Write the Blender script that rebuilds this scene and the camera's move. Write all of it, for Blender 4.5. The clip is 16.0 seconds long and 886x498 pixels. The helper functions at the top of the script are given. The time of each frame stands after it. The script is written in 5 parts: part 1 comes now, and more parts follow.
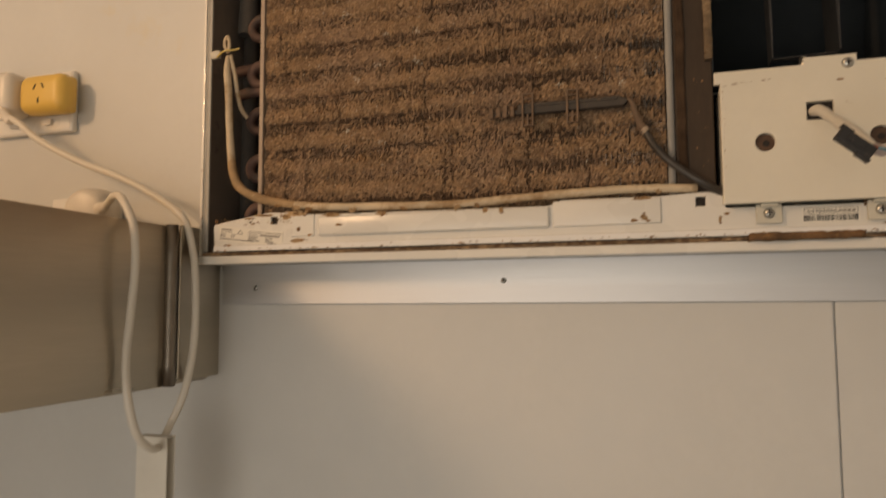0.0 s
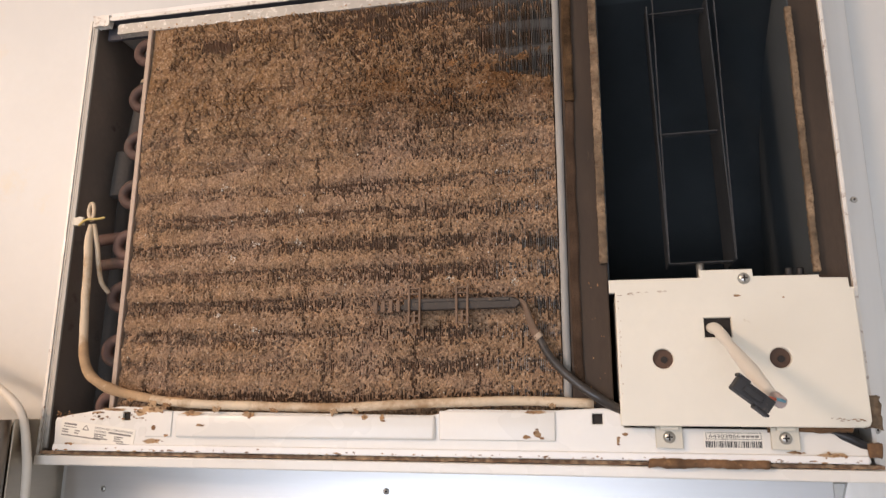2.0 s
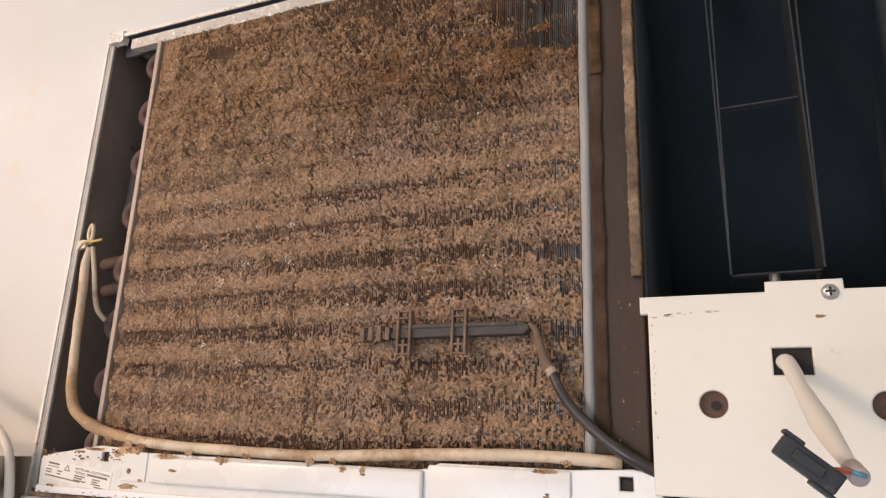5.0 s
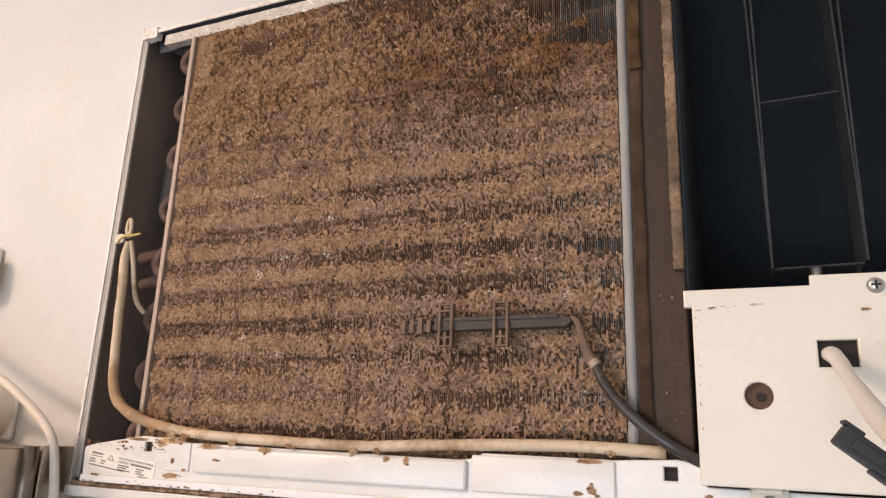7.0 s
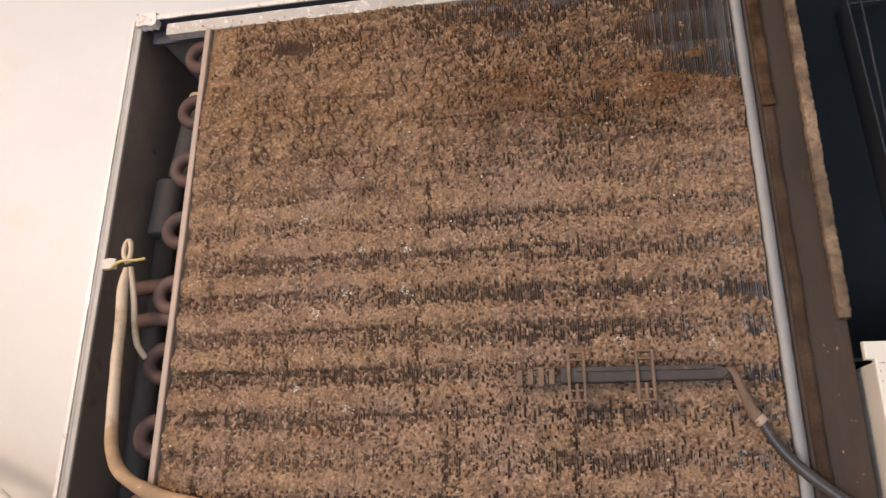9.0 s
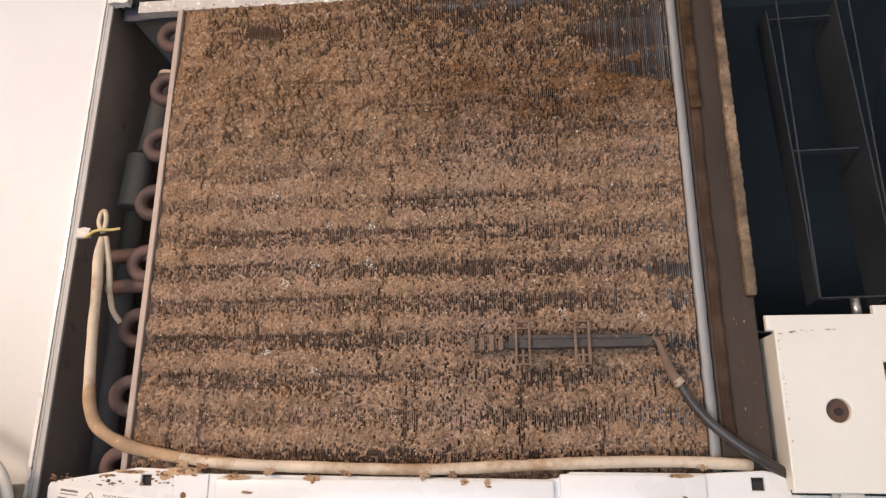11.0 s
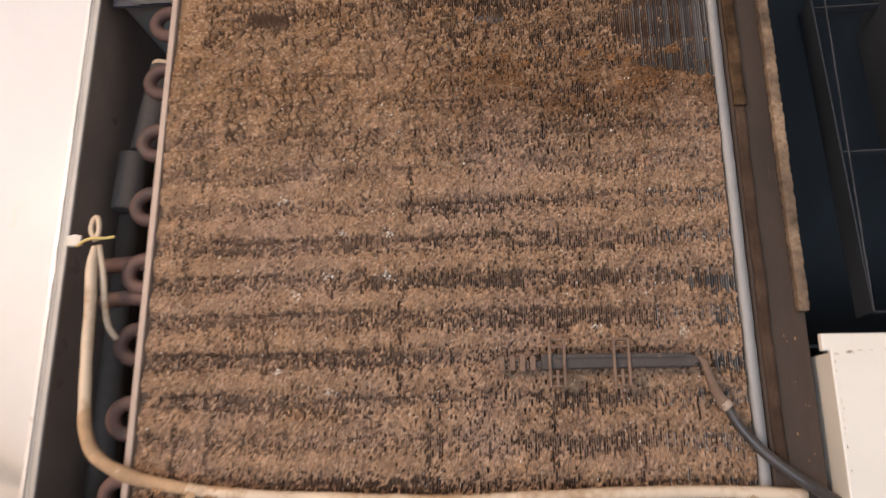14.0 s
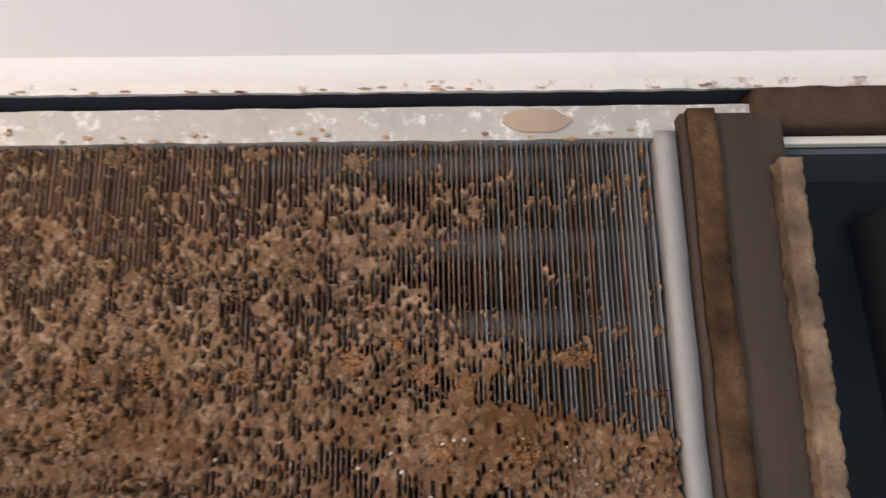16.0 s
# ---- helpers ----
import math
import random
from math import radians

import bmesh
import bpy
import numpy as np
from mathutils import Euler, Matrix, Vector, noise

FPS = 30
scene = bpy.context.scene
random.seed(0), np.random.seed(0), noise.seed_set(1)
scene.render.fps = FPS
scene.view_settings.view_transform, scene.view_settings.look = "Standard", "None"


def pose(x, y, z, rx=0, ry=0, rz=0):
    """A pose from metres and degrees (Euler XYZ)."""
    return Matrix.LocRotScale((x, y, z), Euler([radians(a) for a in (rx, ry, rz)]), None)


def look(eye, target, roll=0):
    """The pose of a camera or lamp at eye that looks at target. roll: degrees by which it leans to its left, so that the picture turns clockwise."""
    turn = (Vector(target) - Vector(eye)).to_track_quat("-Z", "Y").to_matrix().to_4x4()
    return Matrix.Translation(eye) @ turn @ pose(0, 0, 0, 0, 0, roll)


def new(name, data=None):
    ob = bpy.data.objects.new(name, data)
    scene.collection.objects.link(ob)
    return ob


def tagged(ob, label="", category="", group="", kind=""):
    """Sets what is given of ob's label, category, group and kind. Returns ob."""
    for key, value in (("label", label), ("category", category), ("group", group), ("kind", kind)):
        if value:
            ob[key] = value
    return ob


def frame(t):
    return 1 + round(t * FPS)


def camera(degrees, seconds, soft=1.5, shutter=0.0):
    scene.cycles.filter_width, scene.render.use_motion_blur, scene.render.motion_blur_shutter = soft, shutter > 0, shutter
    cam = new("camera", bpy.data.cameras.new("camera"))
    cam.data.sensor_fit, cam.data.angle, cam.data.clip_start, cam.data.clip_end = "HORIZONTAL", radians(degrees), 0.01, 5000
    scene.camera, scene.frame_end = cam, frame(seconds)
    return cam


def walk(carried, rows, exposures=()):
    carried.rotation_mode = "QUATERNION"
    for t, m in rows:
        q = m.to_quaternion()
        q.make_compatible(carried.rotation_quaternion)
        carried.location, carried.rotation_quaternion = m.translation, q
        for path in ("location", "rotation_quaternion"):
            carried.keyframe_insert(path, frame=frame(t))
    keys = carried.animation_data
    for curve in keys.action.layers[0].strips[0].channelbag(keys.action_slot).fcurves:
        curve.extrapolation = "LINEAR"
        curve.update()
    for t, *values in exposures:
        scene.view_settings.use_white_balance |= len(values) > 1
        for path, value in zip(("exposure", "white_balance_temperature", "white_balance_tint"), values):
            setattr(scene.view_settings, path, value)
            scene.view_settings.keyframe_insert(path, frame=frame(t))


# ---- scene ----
cam = camera(63.9, 16.0, soft=1.3, shutter=0.45)
PATH = [
    (0, (0.0993, -0.6059, 1.5845), (-0.4852, 1.2999, 1.7465), -0.23),
    (0.5, (0.1031, -0.5894, 1.6084), (-0.3848, 1.3301, 1.8865), 0.15),
    (1, (0.0944, -0.568, 1.63), (-0.2985, 1.3619, 1.9777), 0.05),
    (1.5, (0.1074, -0.5574, 1.6529), (-0.2531, 1.3673, 2.0599), 0.04),
    (2, (0.1261, -0.5525, 1.6727), (-0.2616, 1.3589, 2.1154), 0.26),
    (2.5, (0.1152, -0.5366, 1.6819), (-0.2631, 1.3729, 2.1409), 0.19),
    (3, (0.1196, -0.5201, 1.6828), (-0.2876, 1.3801, 2.1556), 0.44),
    (3.5, (0.1493, -0.483, 1.6764), (-0.3604, 1.3835, 2.1827), 1.14),
    (4, (0.1844, -0.4298, 1.679), (-0.4723, 1.3807, 2.2185), 2.13),
    (4.5, (0.1994, -0.4192, 1.683), (-0.5581, 1.35, 2.2271), 2.02),
    (7, (0.1801, -0.4356, 1.6819), (-0.6139, 1.3271, 2.1943), 2.17),
    (7.5, (0.1977, -0.4204, 1.6768), (-0.6929, 1.3005, 2.1721), 2.93),
    (8, (0.1462, -0.4167, 1.6698), (-0.7424, 1.3009, 2.18), 3.00),
    (8.5, (0.0311, -0.4306, 1.693), (-0.6368, 1.3569, 2.292), 2.06),
    (9, (-0.0038, -0.4284, 1.6945), (-0.3652, 1.4365, 2.3203), 0.33),
    (11.5, (-0.0117, -0.4812, 1.6789), (-0.192, 1.4305, 2.2383), 0.24),
    (12, (-0.0118, -0.483, 1.68), (-0.1753, 1.4309, 2.2368), 0.19),
    (12.5, (-0.0134, -0.486, 1.6811), (-0.171, 1.4283, 2.2385), -0.09),
    (13, (-0.0183, -0.4868, 1.6817), (-0.1665, 1.4318, 2.2267), -0.23),
    (13.5, (-0.0187, -0.4808, 1.67), (-0.1994, 1.4325, 2.2237), -0.36),
    (14, (-0.0388, -0.445, 1.7114), (-0.1967, 1.4833, 2.218), -0.24),
    (14.5, (-0.0383, -0.3837, 1.7709), (-0.129, 1.5442, 2.2956), 0.32),
    (14.7, (-0.0202, -0.3604, 1.8298), (-0.0823, 1.5927, 2.2561), -0.12),
    (15, (-0.0035, -0.2856, 1.8676), (0.0488, 1.6288, 2.4439), -1.86),
    (15.5, (0.0202, -0.2162, 1.9272), (0.0574, 1.7116, 2.4585), -1.16),
    (16, (0.0426, -0.1923, 1.9491), (0.0809, 1.7519, 2.417), -1.10),
]
EXPOSURES = [
    (0.0, -1.16, 9900, 20), (0.5, -0.90, 9300, 20), (1.0, -0.68, 8200, 20), (1.5, -0.36, 7200, 20), (2.0, -0.17, 6800, 19), (2.5, -0.13, 6600, 19),
    (8.0, -0.12, 6500, 19), (9.0, -0.05, 6400, 19), (11.5, -0.04, 6300, 19), (12.5, -0.04, 6300, 19), (14.5, 0.0, 6400, 20), (15.0, 0.10, 6300, 18), (15.5, 0.0, 6200, 17), (16.0, -0.07, 6200, 16),
]
walk(cam, [(t, look(eye, target, roll)) for t, eye, target, roll in PATH], EXPOSURES)

# ---- world and light ----
world = bpy.data.worlds.new("sky")
scene.world = world
world.use_nodes = True
wn = world.node_tree
sky = wn.nodes.new("ShaderNodeTexSky")
sky.sky_type, sky.sun_disc, sky.sun_elevation, sky.sun_rotation = "NISHITA", False, radians(35), radians(200)
wn.nodes["Background"].inputs[1].default_value = 0.1
wn.links.new(sky.outputs[0], wn.nodes["Background"].inputs[0])


def area_lamp(name, eye, target, size_x, size_y, watts, colour):
    data = bpy.data.lights.new(name, "AREA")
    data.shape, data.size, data.size_y, data.energy, data.color = "RECTANGLE", size_x, size_y, watts, colour
    ob = new(name, data)
    ob.matrix_world = look(eye, target)
    return ob


area_lamp("ceiling_lamp", (-1.05, -1.25, 2.20), (-0.1, 0.0, 1.75), 0.26, 0.26, 15.2, (1.0, 0.75, 0.53))
area_lamp("hatch_daylight", (-0.25, -2.0, 1.18), (0.0, 0.0, 1.70), 1.5, 1.0, 25.5, (0.74, 0.87, 1.0))

# ---- materials ----


def material(name, colour, rough=0.6, metal=0.0, vary=0.12, grain=300.0, bump=0.15, dirt=None, dirt_amount=0.5, dirt_scale=18.0,
             coat=0.0, stretch=(1, 1, 1), per_piece=0.0, spec=0.5):
    """A surface with variation at two scales, grain relief and, where given, patches of dirt."""
    m = bpy.data.materials.new(name)
    m.use_nodes = True
    nt = m.node_tree
    b = nt.nodes["Principled BSDF"]
    b.inputs["Metallic"].default_value = metal
    b.inputs["Coat Weight"].default_value = coat
    b.inputs["Specular IOR Level"].default_value = spec
    link = nt.links.new
    co = nt.nodes.new("ShaderNodeTexCoord")
    mp = nt.nodes.new("ShaderNodeMapping")
    mp.inputs["Scale"].default_value = stretch
    link(co.outputs["Object"], mp.inputs[0])

    def tex(scale, detail=4.0, rough_=0.6):
        n = nt.nodes.new("ShaderNodeTexNoise")
        n.inputs["Scale"].default_value, n.inputs["Detail"].default_value, n.inputs["Roughness"].default_value = scale, detail, rough_
        link(mp.outputs[0], n.inputs["Vector"])
        return n

    def ramp(src, lo, hi, a, c):
        r = nt.nodes.new("ShaderNodeMapRange")
        r.inputs["From Min"].default_value, r.inputs["From Max"].default_value = lo, hi
        r.inputs["To Min"].default_value, r.inputs["To Max"].default_value = a, c
        link(src, r.inputs["Value"])
        return r.outputs[0]

    def mix(fac, a, c):
        x = nt.nodes.new("ShaderNodeMix")
        x.data_type = "RGBA"
        link(fac, x.inputs["Factor"])
        for sock, v in ((x.inputs[6], a), (x.inputs[7], c)):
            if isinstance(v, tuple):
                sock.default_value = (*v, 1)
            else:
                link(v, sock)
        return x.outputs[2]

    fine, broad = tex(grain), tex(grain / 14, 3.0)
    dark = tuple(c * (1 - vary * 1.6) for c in colour)
    light = tuple(min(1, c * (1 + vary)) for c in colour)
    col = mix(ramp(broad.outputs[0], 0.3, 0.7, 0, 1), dark, light)
    col = mix(ramp(fine.outputs[0], 0.35, 0.75, 0, 0.55), col, tuple(c * (1 - vary) for c in colour))
    rough_out = ramp(broad.outputs[0], 0.3, 0.7, max(0.02, rough - 0.08), min(1, rough + 0.1))
    if dirt:
        d = tex(dirt_scale, 8.0, 0.68)
        fac = ramp(d.outputs[0], 0.72 - 0.4 * dirt_amount, 0.80 - 0.3 * dirt_amount, 0, 0.85)
        col = mix(fac, col, dirt)
    if per_piece:
        info = nt.nodes.new("ShaderNodeObjectInfo")
        hs = nt.nodes.new("ShaderNodeHueSaturation")
        link(col, hs.inputs["Color"])
        link(ramp(info.outputs["Random"], 0, 1, 1 - per_piece, 1 + per_piece), hs.inputs["Value"])
        col = hs.outputs[0]
    link(col, b.inputs["Base Color"])
    link(rough_out, b.inputs["Roughness"])
    bp = nt.nodes.new("ShaderNodeBump")
    bp.inputs["Strength"].default_value, bp.inputs["Distance"].default_value = bump, 0.001
    link(fine.outputs[0], bp.inputs["Height"])
    link(bp.outputs[0], b.inputs["Normal"])
    return m


def dust_material():
    """Felted household dust: brown with grey, rust and pale patches and pale flecks."""
    m = material("dust", (0.342, 0.214, 0.127), 0.95, vary=0.3, grain=1100, bump=0.6, spec=0.08)
    nt = m.node_tree
    b = nt.nodes["Principled BSDF"]
    link = nt.links.new
    col = b.inputs["Base Color"].links[0].from_socket
    co = nt.nodes["Texture Coordinate"].outputs["Object"]

    def layer(col, scale, lo, hi, amount, colour, stretch=(1, 1, 1), kind="ShaderNodeTexNoise"):
        mp = nt.nodes.new("ShaderNodeMapping")
        mp.inputs["Scale"].default_value = stretch
        link(co, mp.inputs[0])
        n = nt.nodes.new(kind)
        n.inputs["Scale"].default_value = scale
        if kind == "ShaderNodeTexNoise":
            n.inputs["Detail"].default_value = 6.0
        link(mp.outputs[0], n.inputs["Vector"])
        r = nt.nodes.new("ShaderNodeMapRange")
        for key, v in (("From Min", lo), ("From Max", hi), ("To Min", 0), ("To Max", amount)):
            r.inputs[key].default_value = v
        link(n.outputs[0], r.inputs["Value"])
        x = nt.nodes.new("ShaderNodeMix")
        x.data_type = "RGBA"
        link(r.outputs[0], x.inputs["Factor"])
        link(col, x.inputs[6])
        x.inputs[7].default_value = (*colour, 1)
        return x.outputs[2]

    col = layer(col, 14, 0.48, 0.66, 0.6, (0.315, 0.215, 0.160), (1, 1, 1.6))
    col = layer(col, 34, 0.50, 0.68, 0.45, (0.20, 0.118, 0.080), (1, 1, 1.3))
    col = layer(col, 45, 0.62, 0.74, 0.55, (0.42, 0.21, 0.09))

    def crumbs(col, scale, dark, light, amount):
        v = nt.nodes.new("ShaderNodeTexVoronoi")
        v.inputs["Scale"].default_value = scale
        wob = nt.nodes.new("ShaderNodeTexNoise")
        wob.inputs["Scale"].default_value = scale * 1.3
        add = nt.nodes.new("ShaderNodeMix")
        add.data_type = "VECTOR"
        add.inputs["Factor"].default_value = 0.0025
        link(co, wob.inputs["Vector"])
        link(co, add.inputs[4])
        link(wob.outputs["Color"], add.inputs[5])
        link(add.outputs[1], v.inputs["Vector"])
        bw = nt.nodes.new("ShaderNodeSeparateColor")
        link(v.outputs["Color"], bw.inputs[0])
        for out, lo, hi, colour in ((bw.outputs[0], 0.62, 0.95, light), (bw.outputs[1], 0.62, 0.95, dark)):
            r = nt.nodes.new("ShaderNodeMapRange")
            for key, val in (("From Min", lo), ("From Max", hi), ("To Min", 0), ("To Max", amount)):
                r.inputs[key].default_value = val
            link(out, r.inputs["Value"])
            x = nt.nodes.new("ShaderNodeMix")
            x.data_type = "RGBA"
            link(r.outputs[0], x.inputs["Factor"])
            link(col, x.inputs[6])
            x.inputs[7].default_value = (*colour, 1)
            col = x.outputs[2]
        return col

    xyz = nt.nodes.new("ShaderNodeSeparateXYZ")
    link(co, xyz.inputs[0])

    def ramp(src, lo, hi):
        r = nt.nodes.new("ShaderNodeMapRange")
        r.inputs["From Min"].default_value, r.inputs["From Max"].default_value = lo, hi
        link(src, r.inputs["Value"])
        return r.outputs[0]

    def times(p, q):
        n = nt.nodes.new("ShaderNodeMath")
        n.operation = "MULTIPLY"
        for sock, v in zip(n.inputs, (p, q)):
            if isinstance(v, float):
                sock.default_value = v
            else:
                link(v, sock)
        return n.outputs[0]

    def stain(col, fac, colour):
        x = nt.nodes.new("ShaderNodeMix")
        x.data_type = "RGBA"
        link(fac, x.inputs["Factor"])
        link(col, x.inputs[6])
        x.inputs[7].default_value = (*colour, 1)
        return x.outputs[2]

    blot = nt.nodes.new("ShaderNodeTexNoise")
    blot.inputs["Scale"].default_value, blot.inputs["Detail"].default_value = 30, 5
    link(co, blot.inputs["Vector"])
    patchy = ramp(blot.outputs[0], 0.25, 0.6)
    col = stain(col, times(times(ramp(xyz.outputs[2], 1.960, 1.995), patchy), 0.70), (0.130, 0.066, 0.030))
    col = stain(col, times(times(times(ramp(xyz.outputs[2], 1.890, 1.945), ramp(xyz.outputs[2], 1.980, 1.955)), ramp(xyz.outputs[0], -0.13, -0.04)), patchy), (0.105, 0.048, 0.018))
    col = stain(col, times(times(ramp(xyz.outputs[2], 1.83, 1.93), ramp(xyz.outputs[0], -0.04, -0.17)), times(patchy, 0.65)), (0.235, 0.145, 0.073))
    band = nt.nodes.new("ShaderNodeMath")
    band.operation = "MULTIPLY_ADD"
    link(xyz.outputs[2], band.inputs[0])
    band.inputs[1].default_value, band.inputs[2].default_value = 2 * math.pi / 0.0252, -2 * math.pi * 1.6946 / 0.0252
    sway = nt.nodes.new("ShaderNodeMath")
    sway.operation = "MULTIPLY_ADD"
    link(blot.outputs[0], sway.inputs[0])
    sway.inputs[1].default_value = 2.2
    link(band.outputs[0], sway.inputs[2])
    wave = nt.nodes.new("ShaderNodeMath")
    wave.operation = "SINE"
    shifted = nt.nodes.new("ShaderNodeMath")
    shifted.operation = "ADD"
    link(sway.outputs[0], shifted.inputs[0])
    shifted.inputs[1].default_value = math.pi / 2 - 1.1
    link(shifted.outputs[0], wave.inputs[0])
    wide = nt.nodes.new("ShaderNodeTexNoise")
    wide.inputs["Scale"].default_value, wide.inputs["Detail"].default_value = 11, 4
    link(co, wide.inputs["Vector"])
    col = stain(col, times(times(ramp(wave.outputs[0], 0.1, -0.8), ramp(wide.outputs[0], 0.36, 0.56)), 0.30), (0.17, 0.105, 0.080))
    col = stain(col, times(times(ramp(xyz.outputs[2], 1.915, 1.945), ramp(wide.outputs[0], 0.40, 0.62)), 0.6), (0.22, 0.115, 0.046))
    col = crumbs(col, 230, (0.16, 0.092, 0.058), (0.42, 0.27, 0.155), 0.34)
    col = crumbs(col, 640, (0.075, 0.042, 0.027), (0.52, 0.37, 0.25), 0.50)
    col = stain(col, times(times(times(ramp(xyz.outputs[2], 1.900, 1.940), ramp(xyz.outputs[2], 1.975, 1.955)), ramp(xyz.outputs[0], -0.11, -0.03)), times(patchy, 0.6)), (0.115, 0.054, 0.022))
    col = layer(col, 420, 0.64, 0.74, 0.45, (0.50, 0.39, 0.29))
    col = layer(col, 700, 0.42, 0.30, 0.75, (0.08, 0.05, 0.034))
    link(col, b.inputs["Base Color"])
    return m


WHITE_WALL = material("white_laminate", (0.60, 0.605, 0.59), 0.42, vary=0.03, grain=120, bump=0.03, dirt=(0.62, 0.55, 0.42), dirt_amount=0.18, dirt_scale=5)
ROOM = material("room_paint", (0.7, 0.68, 0.64), 0.7, vary=0.05, grain=90)
FLOOR = material("floor_vinyl", (0.28, 0.25, 0.22), 0.6, vary=0.2, grain=60)
ALU = material("brushed_aluminium", (0.56, 0.565, 0.575), 0.46, 1.0, vary=0.08, grain=500, bump=0.06, stretch=(0.04, 1, 1), dirt=(0.5, 0.47, 0.43), dirt_amount=0.15, dirt_scale=30)
TRIM_WHITE = material("white_painted_trim", (0.80, 0.78, 0.75), 0.3, vary=0.03, grain=200, bump=0.04, dirt=(0.6, 0.45, 0.3), dirt_amount=0.1, dirt_scale=30)
ALU_UP = material("brushed_aluminium_upright", (0.80, 0.79, 0.77), 0.36, 0.45, vary=0.08, grain=500, bump=0.06, stretch=(1, 1, 0.04), dirt=(0.55, 0.36, 0.18), dirt_amount=0.12, dirt_scale=16)
STEEL = material("stainless_steel", (0.50, 0.44, 0.36), 0.33, 1.0, vary=0.1, grain=260, bump=0.05, stretch=(1, 0.1, 1), dirt=(0.34, 0.31, 0.27), dirt_amount=0.2, dirt_scale=8)
# same steel made darker: the fold's dark reflection is put into its colour
STEEL_FOLD = material("steel_fold_dark_reflection", (0.30, 0.26, 0.22), 0.42, 0.9, vary=0.2, grain=200)
ENAMEL = material("white_enamel", (0.73, 0.70, 0.645), 0.28, vary=0.03, grain=200, bump=0.03, dirt=(0.30, 0.16, 0.07), dirt_amount=0.02, dirt_scale=90, coat=0.2)
ENAMEL_RUST = material("rusted_enamel_edge", (0.74, 0.70, 0.64), 0.5, vary=0.08, grain=300, bump=0.25, dirt=(0.20, 0.095, 0.04), dirt_amount=0.42, dirt_scale=120)
RUSTY_SEAM = material("rusty_seam", (0.40, 0.26, 0.15), 0.8, vary=0.3, grain=400, bump=0.5, dirt=(0.10, 0.048, 0.024), dirt_amount=0.8, dirt_scale=170)
STAIN = material("orange_brown_stain", (0.36, 0.20, 0.095), 0.9, vary=0.35, grain=600, bump=0.5, dirt=(0.18, 0.09, 0.04), dirt_amount=0.35, dirt_scale=220)
STAIN_PALE = material("tan_stain", (0.43, 0.28, 0.155), 0.85, vary=0.3, grain=500, bump=0.2, dirt=(0.55, 0.43, 0.30), dirt_amount=0.3, dirt_scale=260)
TAN_STAIN = material("faded_tan_stain", (0.44, 0.33, 0.24), 0.75, vary=0.2, grain=200, bump=0.2, dirt=(0.50, 0.42, 0.34), dirt_amount=0.2, dirt_scale=90)
RUST = material("rust", (0.22, 0.115, 0.055), 0.92, vary=0.4, grain=700, bump=0.8, dirt=(0.30, 0.16, 0.07), dirt_amount=0.4, dirt_scale=250)
CREAM = material("cream_plastic", (0.74, 0.69, 0.585), 0.36, vary=0.03, grain=150, bump=0.03, dirt=(0.42, 0.30, 0.19), dirt_amount=0.09, dirt_scale=75)
CABINET_EDGE = material("grey_painted_edge", (0.42, 0.40, 0.36), 0.5, vary=0.12, grain=200, bump=0.15, dirt=(0.26, 0.17, 0.09), dirt_amount=0.2, dirt_scale=60)
LINING = material("dusty_brown_lining", (0.23, 0.185, 0.155), 0.85, vary=0.2, grain=150, bump=0.3, dirt=(0.09, 0.06, 0.045), dirt_amount=0.3, dirt_scale=30)
INNER = material("dusty_dark_lining", (0.085, 0.066, 0.053), 0.9, vary=0.3, grain=150, bump=0.4, dirt=(0.16, 0.11, 0.075), dirt_amount=0.25, dirt_scale=40)
BROWN = material("brown_grey_dusty_panel", (0.062, 0.043, 0.031), 0.75, vary=0.25, grain=260, bump=0.3, dirt=(0.13, 0.085, 0.058), dirt_amount=0.25, dirt_scale=30, stretch=(1, 1, 0.35), spec=0.3)
BLACK = material("black_duct_lining", (0.078, 0.092, 0.102), 0.8, vary=0.12, grain=120, bump=0.1, spec=0.2)
BLACK_PLASTIC = material("black_plastic", (0.022, 0.022, 0.024), 0.5, vary=0.2, grain=300, bump=0.15, dirt=(0.12, 0.09, 0.068), dirt_amount=0.30, dirt_scale=140)
VANE = material("dark_vane_plastic", (0.022, 0.026, 0.031), 0.6, vary=0.2, grain=200, bump=0.1)
VANE_DUST = material("grey_dust_line", (0.045, 0.046, 0.050), 0.95, vary=0.4, grain=500, bump=0.4)
SENSOR = material("dusty_grey_plastic", (0.064, 0.052, 0.043), 0.7, vary=0.25, grain=500, bump=0.4, dirt=(0.2, 0.13, 0.08), dirt_amount=0.32, dirt_scale=180)
SLEEVE = material("dusty_clear_black_sleeve", (0.062, 0.052, 0.045), 0.35, vary=0.3, grain=300, bump=0.15, dirt=(0.16, 0.11, 0.075), dirt_amount=0.35, dirt_scale=90)
CLIP = material("dust_coated_clip", (0.20, 0.13, 0.088), 0.9, vary=0.3, grain=700, bump=0.5)
FOAM = material("tan_foam", (0.27, 0.185, 0.115), 0.98, vary=0.5, grain=600, bump=1.0, dirt=(0.13, 0.075, 0.04), dirt_amount=0.5, dirt_scale=260)
FOAM_BROWN = material("brown_foam", (0.115, 0.068, 0.036), 0.98, vary=0.5, grain=700, bump=1.0, dirt=(0.07, 0.042, 0.024), dirt_amount=0.5, dirt_scale=240, spec=0.1)
FOAM_DARK = material("dark_foam", (0.080, 0.050, 0.033), 0.95, vary=0.3, grain=700, bump=0.8, spec=0.1)
